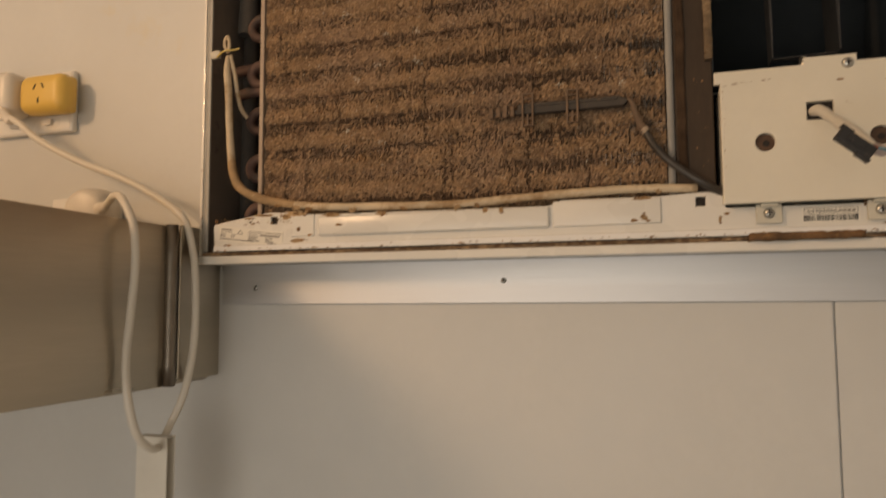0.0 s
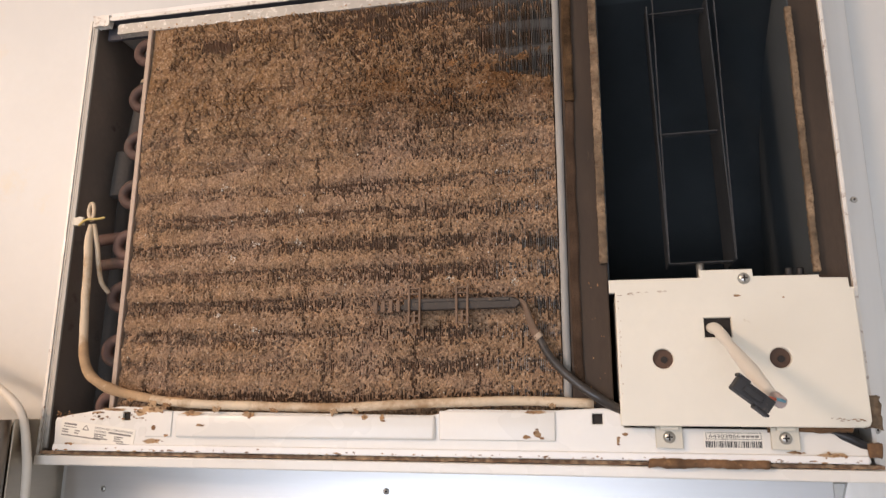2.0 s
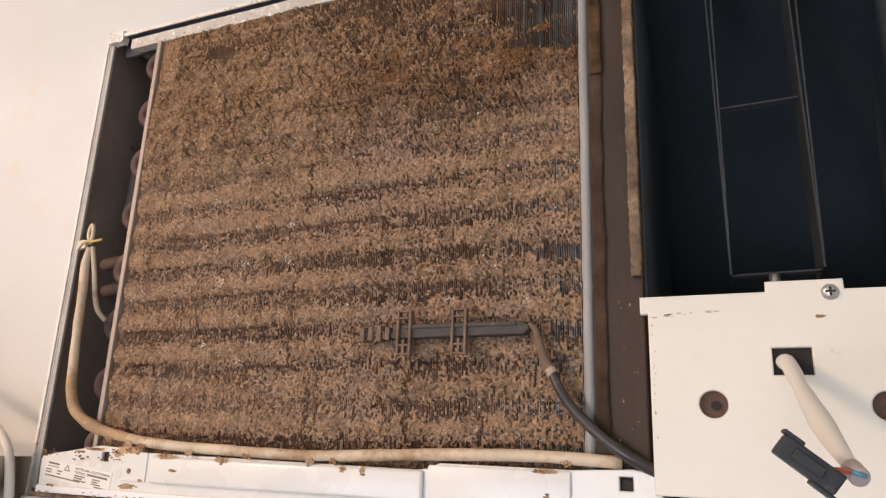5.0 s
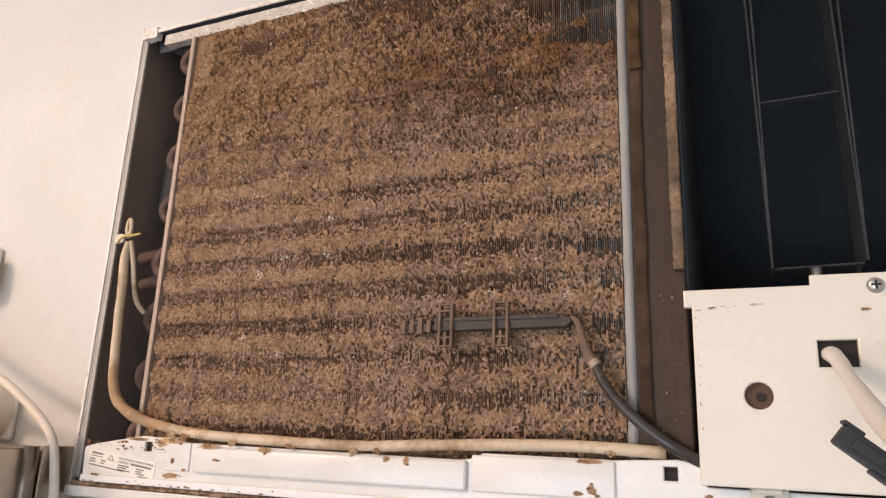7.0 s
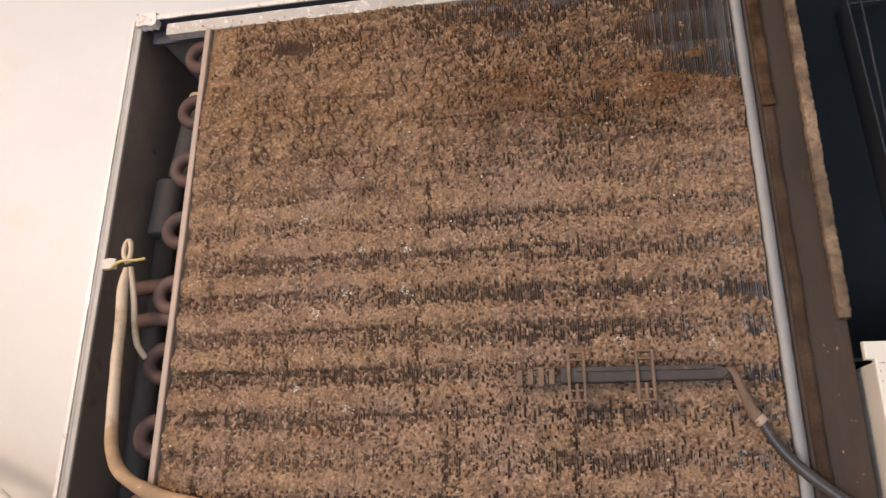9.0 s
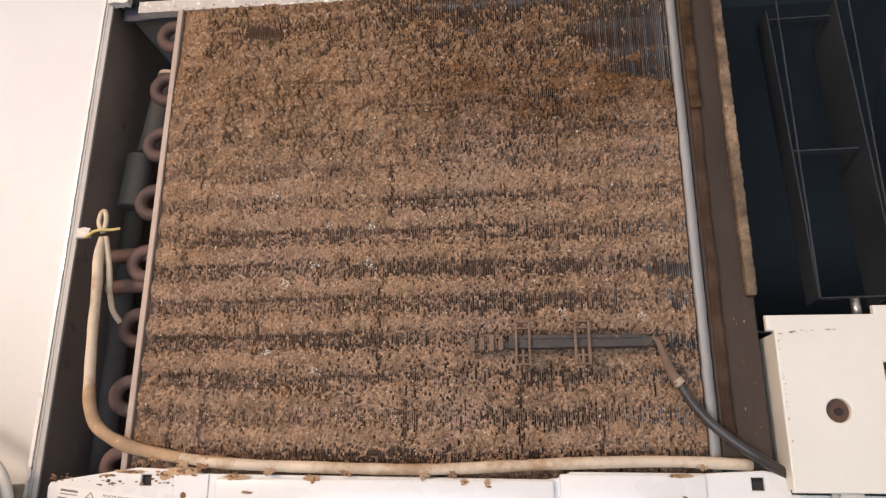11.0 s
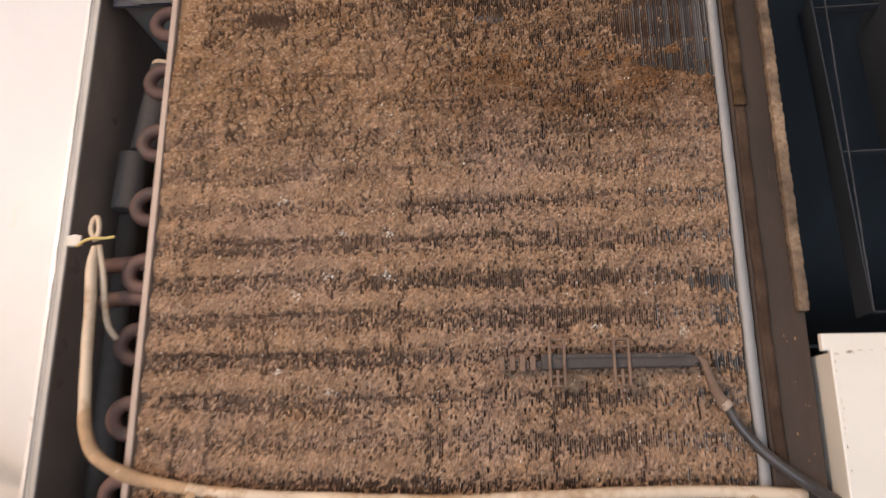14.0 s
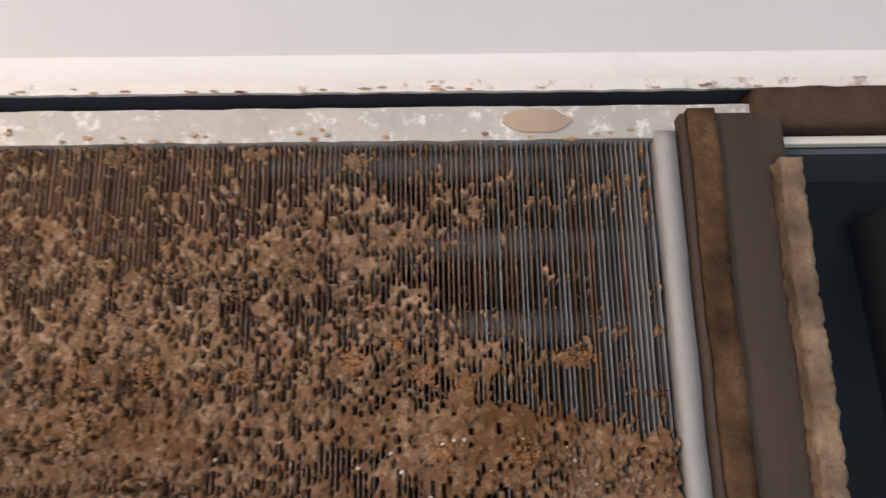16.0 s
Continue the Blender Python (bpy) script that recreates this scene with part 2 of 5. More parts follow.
GALV = material("galvanised_strip", (0.50, 0.47, 0.42), 0.6, 0.2, vary=0.15, grain=400, bump=0.3, dirt=(0.84, 0.82, 0.78), dirt_amount=0.42, dirt_scale=210)
GREY_STRIP = material("grey_aluminium_strip", (0.33, 0.32, 0.30), 0.6, 0.15, vary=0.18, grain=260, bump=0.12, dirt=(0.33, 0.24, 0.17), dirt_amount=0.16, dirt_scale=60, stretch=(1, 1, 0.3))
PINK_STRIP = material("dusty_aluminium_edge", (0.40, 0.32, 0.26), 0.6, 0.3, vary=0.15, grain=260, bump=0.15, dirt=(0.27, 0.17, 0.11), dirt_amount=0.35, dirt_scale=50)
FIN = material("dusty_aluminium_fin", (0.34, 0.225, 0.155), 0.6, 0.1, vary=0.3, grain=300, bump=0.1, dirt=(0.13, 0.068, 0.038), dirt_amount=0.65, dirt_scale=30, per_piece=0.35)
FIN_CLEAN = material("bare_aluminium_fin", (0.30, 0.285, 0.27), 0.45, 0.45, vary=0.2, grain=300, bump=0.1, dirt=(0.24, 0.15, 0.09), dirt_amount=0.35, dirt_scale=40, per_piece=0.4)
# dark colour stands in for the shade deep between the fins
COIL_BACK = material("coil_depth_shade", (0.075, 0.040, 0.023), 0.95, vary=0.3, grain=300)
TUBE_DUSTY = material("dust_coated_tube", (0.13, 0.08, 0.05), 0.8, 0.0, vary=0.3, grain=300, bump=0.3)
TUBE = material("dull_metal_tube", (0.40, 0.36, 0.32), 0.45, 0.4, vary=0.2, grain=150, bump=0.1)
BRAZE = material("dull_copper_joint", (0.22, 0.10, 0.065), 0.6, 0.4, vary=0.2, grain=200)
COPPER = material("dusty_copper", (0.11, 0.064, 0.052), 0.7, 0.25, vary=0.3, grain=200, bump=0.3, dirt=(0.05, 0.045, 0.04), dirt_amount=0.45, dirt_scale=60, per_piece=0.4)
PIPE_WRAP = material("black_pipe_wrap", (0.068, 0.060, 0.053), 0.85, vary=0.25, grain=300, bump=0.4, dirt=(0.13, 0.10, 0.07), dirt_amount=0.25, dirt_scale=40)
LEAD = material("yellowed_white_sleeve", (0.64, 0.51, 0.36), 0.6, vary=0.15, grain=160, bump=0.1, dirt=(0.30, 0.17, 0.075), dirt_amount=0.62, dirt_scale=24)
WIRE_WHITE = material("white_cable", (0.72, 0.665, 0.58), 0.45, vary=0.04, grain=90, bump=0.03)
TIE = material("yellowed_tie", (0.62, 0.47, 0.16), 0.55, vary=0.1, grain=200)
YELLOW = material("yellow_plastic", (0.78, 0.50, 0.13), 0.4, vary=0.05, grain=120, bump=0.03)
SOCKET = material("white_socket_plastic", (0.80, 0.78, 0.74), 0.32, vary=0.03, grain=120, bump=0.02)
CLEAR = material("frosted_plug_plastic", (0.72, 0.66, 0.58), 0.3, vary=0.04, grain=100, bump=0.02)
PAPER = material("white_label_paper", (0.78, 0.74, 0.66), 0.6, vary=0.05, grain=300, bump=0.05, dirt=(0.5, 0.4, 0.27), dirt_amount=0.1, dirt_scale=60)
INK = material("black_ink", (0.03, 0.03, 0.03), 0.7, vary=0.1, grain=300)
INK_GREY = material("grey_ink", (0.20, 0.18, 0.16), 0.7, vary=0.1, grain=300)
HOLE = material("dark_hole", (0.03, 0.025, 0.022), 0.9, vary=0.2, grain=300)
SCREW = material("zinc_screw", (0.55, 0.54, 0.51), 0.35, 0.9, vary=0.12, grain=400, bump=0.1, dirt=(0.25, 0.17, 0.1), dirt_amount=0.2, dirt_scale=300)
BRACKET = material("translucent_nylon", (0.60, 0.56, 0.47), 0.45, vary=0.06, grain=200, bump=0.05)
BLUE = material("blue_wire", (0.10, 0.28, 0.36), 0.5, vary=0.1)
RED = material("red_wire", (0.55, 0.10, 0.04), 0.5, vary=0.1)
PINK = material("pale_wire_end", (0.45, 0.36, 0.33), 0.5, vary=0.1)
FLECK = material("pale_fluff", (0.62, 0.56, 0.47), 0.9, vary=0.15, grain=500)
CLUMP = material("rusty_dust_clump", (0.24, 0.145, 0.08), 0.98, vary=0.4, grain=500, bump=0.9, dirt=(0.27, 0.19, 0.13), dirt_amount=0.5, dirt_scale=35, spec=0.1)
ORANGE = material("orange_dust_tuft", (0.30, 0.15, 0.065), 0.98, vary=0.35, grain=600, bump=0.8, spec=0.1)
# shade of the gap under the top edge, put into the colour, with some dirt
GAP_SHADE = material("recess_shade", (0.062, 0.060, 0.070), 0.7, vary=0.2, grain=100, dirt=(0.12, 0.10, 0.09), dirt_amount=0.12, dirt_scale=60)
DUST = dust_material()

# ---- builders ----


def thing(name, at, label, category, group="", kind=""):
    ob = new(name)
    ob.location, ob.empty_display_size = at, 0.02
    bpy.context.view_layer.update()
    return tagged(ob, label, category, group, kind)


def mesh_of(name, bm, mat, smooth=False):
    bmesh.ops.recalc_face_normals(bm, faces=bm.faces)
    me = bpy.data.meshes.new(name)
    bm.to_mesh(me)
    bm.free()
    me.materials.append(mat)
    if smooth:
        me.shade_smooth()
    return me


def part(name, bm, mat, parent, label="", smooth=False):
    """One mesh object, in world coordinates, under a thing or a part."""
    ob = new(name, mesh_of(name, bm, mat, smooth))
    if parent:
        ob.parent = parent
        if parent.type == "EMPTY":
            ob.matrix_parent_inverse = Matrix.Translation(parent.location).inverted()
    return tagged(ob, label)


def structure(name, bm, mat, label, category):
    return tagged(part(name, bm, mat, None), label, category, kind="structure")


def box(x0, x1, y0, y1, z0, z1, bevel=0.0, segments=2, bm=None, turn=None):
    own = bmesh.new()
    bmesh.ops.create_cube(own, size=1)
    for v in own.verts:
        v.co = Vector(((x0 + x1) / 2 + v.co.x * (x1 - x0), (y0 + y1) / 2 + v.co.y * (y1 - y0), (z0 + z1) / 2 + v.co.z * (z1 - z0)))
    if bevel:
        bmesh.ops.bevel(own, geom=own.edges[:], offset=bevel, segments=segments, affect="EDGES", profile=0.5)
    if turn:
        own.transform(turn)
    return own if bm is None else joined(bm, own)


def joined(bm, other):
    me = bpy.data.meshes.new("tmp")
    other.to_mesh(me)
    other.free()
    bm.from_mesh(me)
    bpy.data.meshes.remove(me)
    return bm


def ring(cx, cz, r, n=24):
    return [(cx + r * math.cos(2 * math.pi * k / n), cz + r * math.sin(2 * math.pi * k / n)) for k in range(n)]


def rect(x0, x1, z0, z1):
    return [(x0, z0), (x1, z0), (x1, z1), (x0, z1)]


def plate(outer, holes, y0, y1, bevel=0.0):
    """A sheet in the x-z plane with real holes through it, from y0 (front) to y1."""
    bm = bmesh.new()
    edges = []
    for loop in (outer, *holes):
        vs = [bm.verts.new((x, y0, z)) for x, z in loop]
        edges += [bm.edges.new((vs[k], vs[(k + 1) % len(vs)])) for k in range(len(vs))]
    bmesh.ops.triangle_fill(bm, use_beauty=True, use_dissolve=False, edges=edges)
    front = bm.faces[:]
    got = bmesh.ops.extrude_face_region(bm, geom=front)
    bmesh.ops.translate(bm, vec=(0, y1 - y0, 0), verts=[g for g in got["geom"] if isinstance(g, bmesh.types.BMVert)])
    if bevel:
        bmesh.ops.recalc_face_normals(bm, faces=bm.faces)
        rim = [e for e in bm.edges if len(e.link_faces) == 2 and e.calc_face_angle(0) > 1.0 and all(abs(v.co.y - y0) < 1e-6 for v in e.verts)]
        bmesh.ops.bevel(bm, geom=rim, offset=bevel, segments=2, affect="EDGES", profile=0.5)
    return bm


def cylinder(a, b, r0, r1=None, n=20, bm=None, bevel=0.0):
    own = bmesh.new()
    a, b = Vector(a), Vector(b)
    bmesh.ops.create_cone(own, cap_ends=True, segments=n, radius1=r0, radius2=r0 if r1 is None else r1, depth=(b - a).length)
    if bevel:
        bmesh.ops.bevel(own, geom=[e for e in own.edges if e.calc_face_angle(0) > 1.0], offset=bevel, segments=2, affect="EDGES", profile=0.5)
    own.transform(Matrix.Translation((a + b) / 2) @ (b - a).to_track_quat("Z", "Y").to_matrix().to_4x4())
    return own if bm is None else joined(bm, own)


def spline(points, steps=8):
    """Points along a smooth curve through the given ones."""
    p = [Vector(q) for q in points]
    p = [2 * p[0] - p[1], *p, 2 * p[-1] - p[-2]]
    out = []
    for k in range(1, len(p) - 2):
        a, b, c, d = p[k - 1:k + 3]
        for s in range(steps):
            t = s / steps
            out.append(0.5 * (2 * b + (c - a) * t + (2 * a - 5 * b + 4 * c - d) * t * t + (3 * b - a - 3 * c + d) * t ** 3))
    return [*out, p[-2]]


def hose(points, radius, n=12, steps=8, wobble=0.0, bm=None):
    """A round tube along a smooth curve; radius may be a function of the way along it, 0 to 1."""
    line = spline(points, steps)
    bm = bm or bmesh.new()
    loops = []
    up = Vector((0, -1, 0.01)).normalized()
    for k, c in enumerate(line):
        d = (line[min(k + 1, len(line) - 1)] - line[max(k - 1, 0)]).normalized()
        side = d.cross(up)
        side = side.normalized() if side.length > 1e-4 else Vector((1, 0, 0))
        top = side.cross(d).normalized()
        r = radius(k / (len(line) - 1)) if callable(radius) else radius
        r *= 1 + wobble * noise.noise(c * 60)
        loops.append([bm.verts.new(c + r * (math.cos(a) * side + math.sin(a) * top)) for a in (2 * math.pi * j / n for j in range(n))])
    for a, b in zip(loops, loops[1:]):
        for j in range(n):
            bm.faces.new((a[j], a[(j + 1) % n], b[(j + 1) % n], b[j]))
    bm.faces.new(loops[0])
    bm.faces.new(loops[-1])
    return bm


def lumpy(x0, x1, y0, y1, z0, z1, cell, rough, scale=120.0, seed=0.0, sway=0.0):
    """A crumbly bar: a finely cut box with its surface pushed in and out."""
    bm = box(x0, x1, y0, y1, z0, z1)
    for axis, size in ((0, x1 - x0), (1, y1 - y0), (2, z1 - z0)):
        cuts = max(1, int(size / cell))
        for k in range(1, cuts):
            co, no = Vector((x0, y0, z0)), Vector((0, 0, 0))
            co[axis] += size * k / cuts
            no[axis] = 1
            bmesh.ops.bisect_plane(bm, geom=bm.verts[:] + bm.edges[:] + bm.faces[:], plane_co=co, plane_no=no)
    for v in bm.verts:
        q = v.co * scale + Vector((seed, 0, 0))
        v.co.x += sway * (noise.noise(Vector((seed, 0, v.co.z * 28))) + 0.6 * noise.noise(Vector((seed, 5, v.co.z * 90))))
        v.co += rough * (noise.noise_vector(q) + 0.6 * noise.noise_vector(q * 2.7))
    return bm


def screw(parent, x, y, z, r, name="screw", mat=None):
    """A pan-head cross screw that faces the room."""
    bm = cylinder((x, y, z), (x, y - r * 0.5, z), r, r * 0.72, 20)
    head = part(name, bm, mat or SCREW, parent, "", True)
    cross = box(x - r * 0.55, x + r * 0.55, y - r * 0.54, y - r * 0.48, z - r * 0.13, z + r * 0.13)
    box(x - r * 0.13, x + r * 0.13, y - r * 0.54, y - r * 0.48, z - r * 0.55, z - r * 0.14, bm=cross)
    box(x - r * 0.13, x + r * 0.13, y - r * 0.54, y - r * 0.48, z + r * 0.14, z + r * 0.55, bm=cross)
    part("cross_slot", cross, HOLE, head)
    return head


def lettering(name, text, x, y, z, height, mat, parent, turn=0.0, width=None):
    """Flat letters that face the room, with their lower left corner at x, z."""
    cu = bpy.data.curves.new(name, "FONT")
    cu.body, cu.size, cu.extrude = text, height * 1.4, 0.0001
    tmp = new(name, cu)
    bpy.context.view_layer.update()
    me = bpy.data.meshes.new_from_object(tmp.evaluated_get(bpy.context.evaluated_depsgraph_get()))
    bpy.data.objects.remove(tmp)
    bm = bmesh.new()
    bm.from_mesh(me)
    bpy.data.meshes.remove(me)
    if width:
        got = max(v.co.x for v in bm.verts) - min(v.co.x for v in bm.verts)
        bmesh.ops.scale(bm, vec=(width / got, 1, 1), verts=bm.verts)
    bm.transform(Matrix.Translation((x, y, z)) @ Matrix.Rotation(radians(turn), 4, "Y") @ Matrix.Rotation(radians(90), 4, "X"))
    return part(name, bm, mat, parent)


# ---- numpy noise for the dust ----


def lattice(u, v, seed):
    """Smooth value noise, 0 to 1, at the coordinates u, v."""
    iu, iv = np.floor(u).astype(np.int64), np.floor(v).astype(np.int64)
    fu, fv = u - iu, v - iv
    fu, fv = fu * fu * (3 - 2 * fu), fv * fv * (3 - 2 * fv)

    def h(a, b):
        n = (a * 374761393 + b * 668265263 + seed * 974634777) & 0x7FFFFFFF
        n = ((n ^ (n >> 13)) * 1274126177) & 0x7FFFFFFF
        return ((n ^ (n >> 16)) & 0xFFFF) / 65535.0

    return (h(iu, iv) * (1 - fu) + h(iu + 1, iv) * fu) * (1 - fv) + (h(iu, iv + 1) * (1 - fu) + h(iu + 1, iv + 1) * fu) * fv


def fractal(x, z, sx, sz, seed, octaves=4):
    total, gain, norm = 0, 1.0, 0.0
    for k in range(octaves):
        total = total + gain * lattice(x / sx * 2 ** k + 17.3 * k, z / sz * 2 ** k + 5.1 * k, seed + k)
        norm, gain = norm + gain, gain * 0.55
    return total / norm


def smooth(a, lo, hi):
    t = np.clip((a - lo) / (hi - lo), 0, 1)
    return t * t * (3 - 2 * t)


def spot(x, z, cx, cz, rx, rz):
    return np.exp(-(((x - cx) / rx) ** 2 + ((z - cz) / rz) ** 2))


# ---- the room ----
WALL = 0.035           # front face of the wall that holds the air conditioner
HOLE_X0, HOLE_X1, HOLE_Z0, HOLE_Z1 = -0.339, 0.321, 1.622, 2.052
wall = structure("wall_north", plate(rect(-1.3, 1.3, 0.0, 2.4), [rect(HOLE_X0, HOLE_X1, HOLE_Z0, HOLE_Z1)], WALL + 0.004, WALL + 0.07), WHITE_WALL,
                 "white laminate wall with an opening for the air conditioner", "wall")
for x0, x1, z0, z1 in ((-1.3, HOLE_X0, 0.0, 2.4), (HOLE_X0, 0.2305, 0.0, HOLE_Z0), (0.2325, 1.3, 0.0, HOLE_Z0),
                       (HOLE_X1, 1.3, HOLE_Z0, HOLE_Z1), (HOLE_X0, 0.2135, HOLE_Z1, 2.4), (0.2155, 1.3, HOLE_Z1, 2.4)):
    part("panel", box(x0, x1, WALL, WALL + 0.0038, z0, z1), WHITE_WALL, wall)
structure("wall_south", plate(rect(-1.3, 1.3, 0.0, 2.4), [rect(-1.0, 1.2, 0.65, 2.25)], -2.15, -2.1), ROOM, "plain painted wall with an open hatch", "wall")
structure("wall_west", box(-1.35, -1.3, -2.15, 0.1, 0, 2.4), ROOM, "plain painted side wall", "wall")
structure("wall_east", box(1.3, 1.35, -2.15, 0.1, 0, 2.4), ROOM, "plain painted side wall", "wall")
structure("floor", box(-1.35, 1.35, -2.15, 0.1, -0.05, 0), FLOOR, "worn dark vinyl floor", "floor")
structure("ceiling", box(-1.35, 1.35, -2.15, 0.1, 2.4, 2.45), ROOM, "plain white ceiling", "ceiling")
structure("ground", box(-30, 30, -40, -2.2, -0.4, -0.3), FLOOR, "bare ground outside the hatch", "ground")

T0, T1 = WALL - 0.0025, WALL
trim_b = structure("trim_bottom", box(-0.336, 0.297, T0, T1, 1.5875, 1.6285, 0.0006), ALU, "brushed aluminium trim strip below the air conditioner", "trim")
trim_r = structure("trim_right", plate([(0.302, 1.610), (0.307, 1.627), (0.3185, 1.629), (0.3185, 2.05), (0.346, 2.05), (0.346, 1.58), (0.302, 1.58)], [], T0 - 0.0015, T1, 0.0006), ALU_UP,
                   "brushed aluminium trim strip beside the air conditioner", "trim")
trim_t = structure("trim_top", box(-0.345, 0.346, T0, T1, 2.0475, 2.0735, 0.0006), TRIM_WHITE, "white painted trim strip above the air conditioner", "trim")
for x, y, z, owner in ((-0.0386, T0, 1.6082, trim_b), (-0.297, T0, 1.604, trim_b), (0.334, T0 - 0.0015, 1.834, trim_r), (0.33, T0 - 0.0015, 1.66, trim_r)):
    rivet = part("rivet", cylinder((x, y, z), (x, y - 0.0012, z), 0.0026, 0.0017, 16), SCREW, owner, "", True)
    part("rivet_hole", cylinder((x, y - 0.0011, z), (x, y - 0.00135, z), 0.0009, n=10), HOLE, rivet)

# stainless box beside the air conditioner, on the same wall
hood = thing("steel_box", (-0.62, WALL, 1.51), "brushed stainless steel box with rounded folds on the white wall", "steel box")
part("side_panel", box(-0.3425, -0.3405, -0.030, WALL, 1.5155, 1.664, 0.0008), STEEL, hood)
# real fold, its soft dark reflection painted by the darker steel
part("corner_fold", hose([(-0.346, -0.036, 1.511), (-0.346, -0.036, 1.58), (-0.346, -0.036, 1.6635)], 0.0060, 16, 3), STEEL_FOLD, hood, "", True)
part("front_side_panel", box(-0.352, -0.349, -0.36, -0.037, 1.5105, 1.6625, 0.0012), STEEL, hood)
part("box_body", box(-0.95, -0.3525, -0.36, WALL, 1.5105, 1.6615, 0.003), STEEL, hood)

# ---- air conditioner ----
ac = thing("air_conditioner", (0, 0.2, 1.627), "white wall air conditioner, front cover removed, dusty and rusty inside", "air conditioner")
cab = part("cabinet", box(-0.3375, -0.3357, -0.001, 0.44, 1.632, 2.0442), CABINET_EDGE, ac, "grey-edged sheet metal sleeve")
part("outer_lip", lumpy(-0.3402, -0.3377, -0.0020, 0.0340, 1.7240, 2.0440, 0.005, 0.00025, 90, 4), ENAMEL, cab, "white outer edge of the sleeve")
part("rusty_outer_lip", lumpy(-0.3404, -0.3377, -0.0022, 0.0340, 1.6335, 1.7238, 0.003, 0.0005, 160, 4), ENAMEL_RUST, cab, "white edge flaking and rusty towards the bottom")
part("cabinet_fold", box(-0.3356, -0.3315, -0.001, 0.0015, 1.640, 2.0402, 0.0005), CABINET_EDGE, cab)
part("side_lining", box(-0.3355, -0.3330, 0.002, 0.40, 1.634, 2.0435), LINING, ac)
part("cabinet_side", box(0.3145, 0.3175, -0.002, 0.44, 1.634, 2.046, 0.0006), ENAMEL_RUST, ac, "cream sheet metal edge with rust")
part("side_panel", plate([(0.2935, 1.672), (0.3135, 1.672), (0.3140, 2.043), (0.2935, 2.043)], [], 0.0005, 0.012), BROWN, ac, "dark brown dusty panel")
part("cabinet_roof", box(-0.3345, 0.3175, 0.0, 0.44, 2.0445, 2.0465), CABINET_EDGE, ac)
# added dark filler that paints the shade beneath the lip
part("lip_fold", box(-0.3345, 0.3140, -0.0024, 0.0098, 2.0424, 2.0443), GAP_SHADE, ac)
part("top_lip", lumpy(-0.3345, 0.3175, -0.004, -0.0026, 2.0412, 2.0446, 0.004, 0.0003, 160), ENAMEL_RUST, ac, "cream top edge with flaking rust")
part("cabinet_back", box(-0.3345, 0.3175, 0.436, 0.44, 1.6308, 2.0443), INNER, ac, "dark back of the sleeve")
part("cabinet_floor", box(-0.3345, 0.3175, 0.0, 0.44, 1.6275, 1.6305), CABINET_EDGE, ac)
part("bottom_lip", box(-0.3355, 0.3300, -0.010, -0.0005, 1.6265, 1.6346, 0.0012), ENAMEL, ac, "white bottom edge of the sleeve")
part("rust_line", lumpy(-0.332, 0.318, -0.0080, -0.001, 1.6352, 1.6380, 0.0025, 0.0008, 230), RUSTY_SEAM, ac, "rusted seam with flaking paint")
part("back_plate", box(-0.33, 0.143, 0.10, 0.103, 1.631, 2.046), INNER, ac)
# dark plate in place of the shaded gap above the rail
part("top_recess", box(-0.328, 0.3135, 0.010, 0.013, 2.0285, 2.0455), GAP_SHADE, ac, "dark plate coloured as the shade under the top edge")
part("top_rail", lumpy(-0.3085, 0.140, -0.0020, 0.006, 2.0268, 2.0372, 0.0040, 0.00035, 90, 6), GALV, ac, "speckled galvanised rail above the coil")
part("corner_rust", lumpy(-0.3345, -0.318, -0.005, 0.002, 2.036, 2.047, 0.003, 0.0012, 170), ENAMEL_RUST, ac)

# coil with fins, tubes and return bends
PITCH, COIL_X0, COIL_X1, COIL_Z0, COIL_Z1 = 0.00145, -0.2690, 0.1068, 1.664, 2.0275
# the coil's own mesh is a backing sheet coloured as shade behind the fins
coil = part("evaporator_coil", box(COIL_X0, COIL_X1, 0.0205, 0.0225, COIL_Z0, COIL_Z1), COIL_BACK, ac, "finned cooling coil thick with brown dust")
part("end_plate", box(-0.2738, -0.2693, -0.004, 0.05, COIL_Z0, 2.0272, 0.0008), PINK_STRIP, coil, "dusty aluminium end strip")
part("side_strip", lumpy(0.1076, 0.1134, -0.0038, 0.006, 1.657, 2.0282, 0.0028, 0.00035, 60, 3), GREY_STRIP, coil, "rounded grey aluminium side strip", True)
BENDS = [2.0105 - 0.048 * k for k in range(8)]
for zc in BENDS:
    for dz in (-0.012, 0.012):
        if COIL_Z0 < zc + dz < COIL_Z1:
            part("tube", cylinder((-0.273, 0.0085, zc + dz), (0.108, 0.0085, zc + dz), 0.0050, n=14), TUBE if zc + dz > 1.96 else TUBE_DUSTY, coil, "", True)
    arc = [(-0.270, 0.010, zc + 0.0100)] + [(-0.2805 - 0.0108 * math.sin(a), 0.010, zc + 0.0100 * math.cos(a)) for a in (math.pi * k / 8 for k in range(9))] + [(-0.270, 0.010, zc - 0.0100)]
    part("return_bend", hose(arc, 0.0048, 14, 3), COPPER, coil, "", True)
    part("braze_ring", cylinder((-0.2770, 0.010, zc + 0.0100), (-0.2740, 0.010, zc + 0.0100), 0.0057, n=14), BRAZE, coil, "", True)
for zc, xr in ((1.826, -0.318), (1.802, -0.312)):
    part("pipe", hose([(xr, 0.018, zc), (-0.29, 0.014, zc + 0.001), (-0.272, 0.013, zc)], 0.0055, 12, 5), COPPER, coil, "", True)
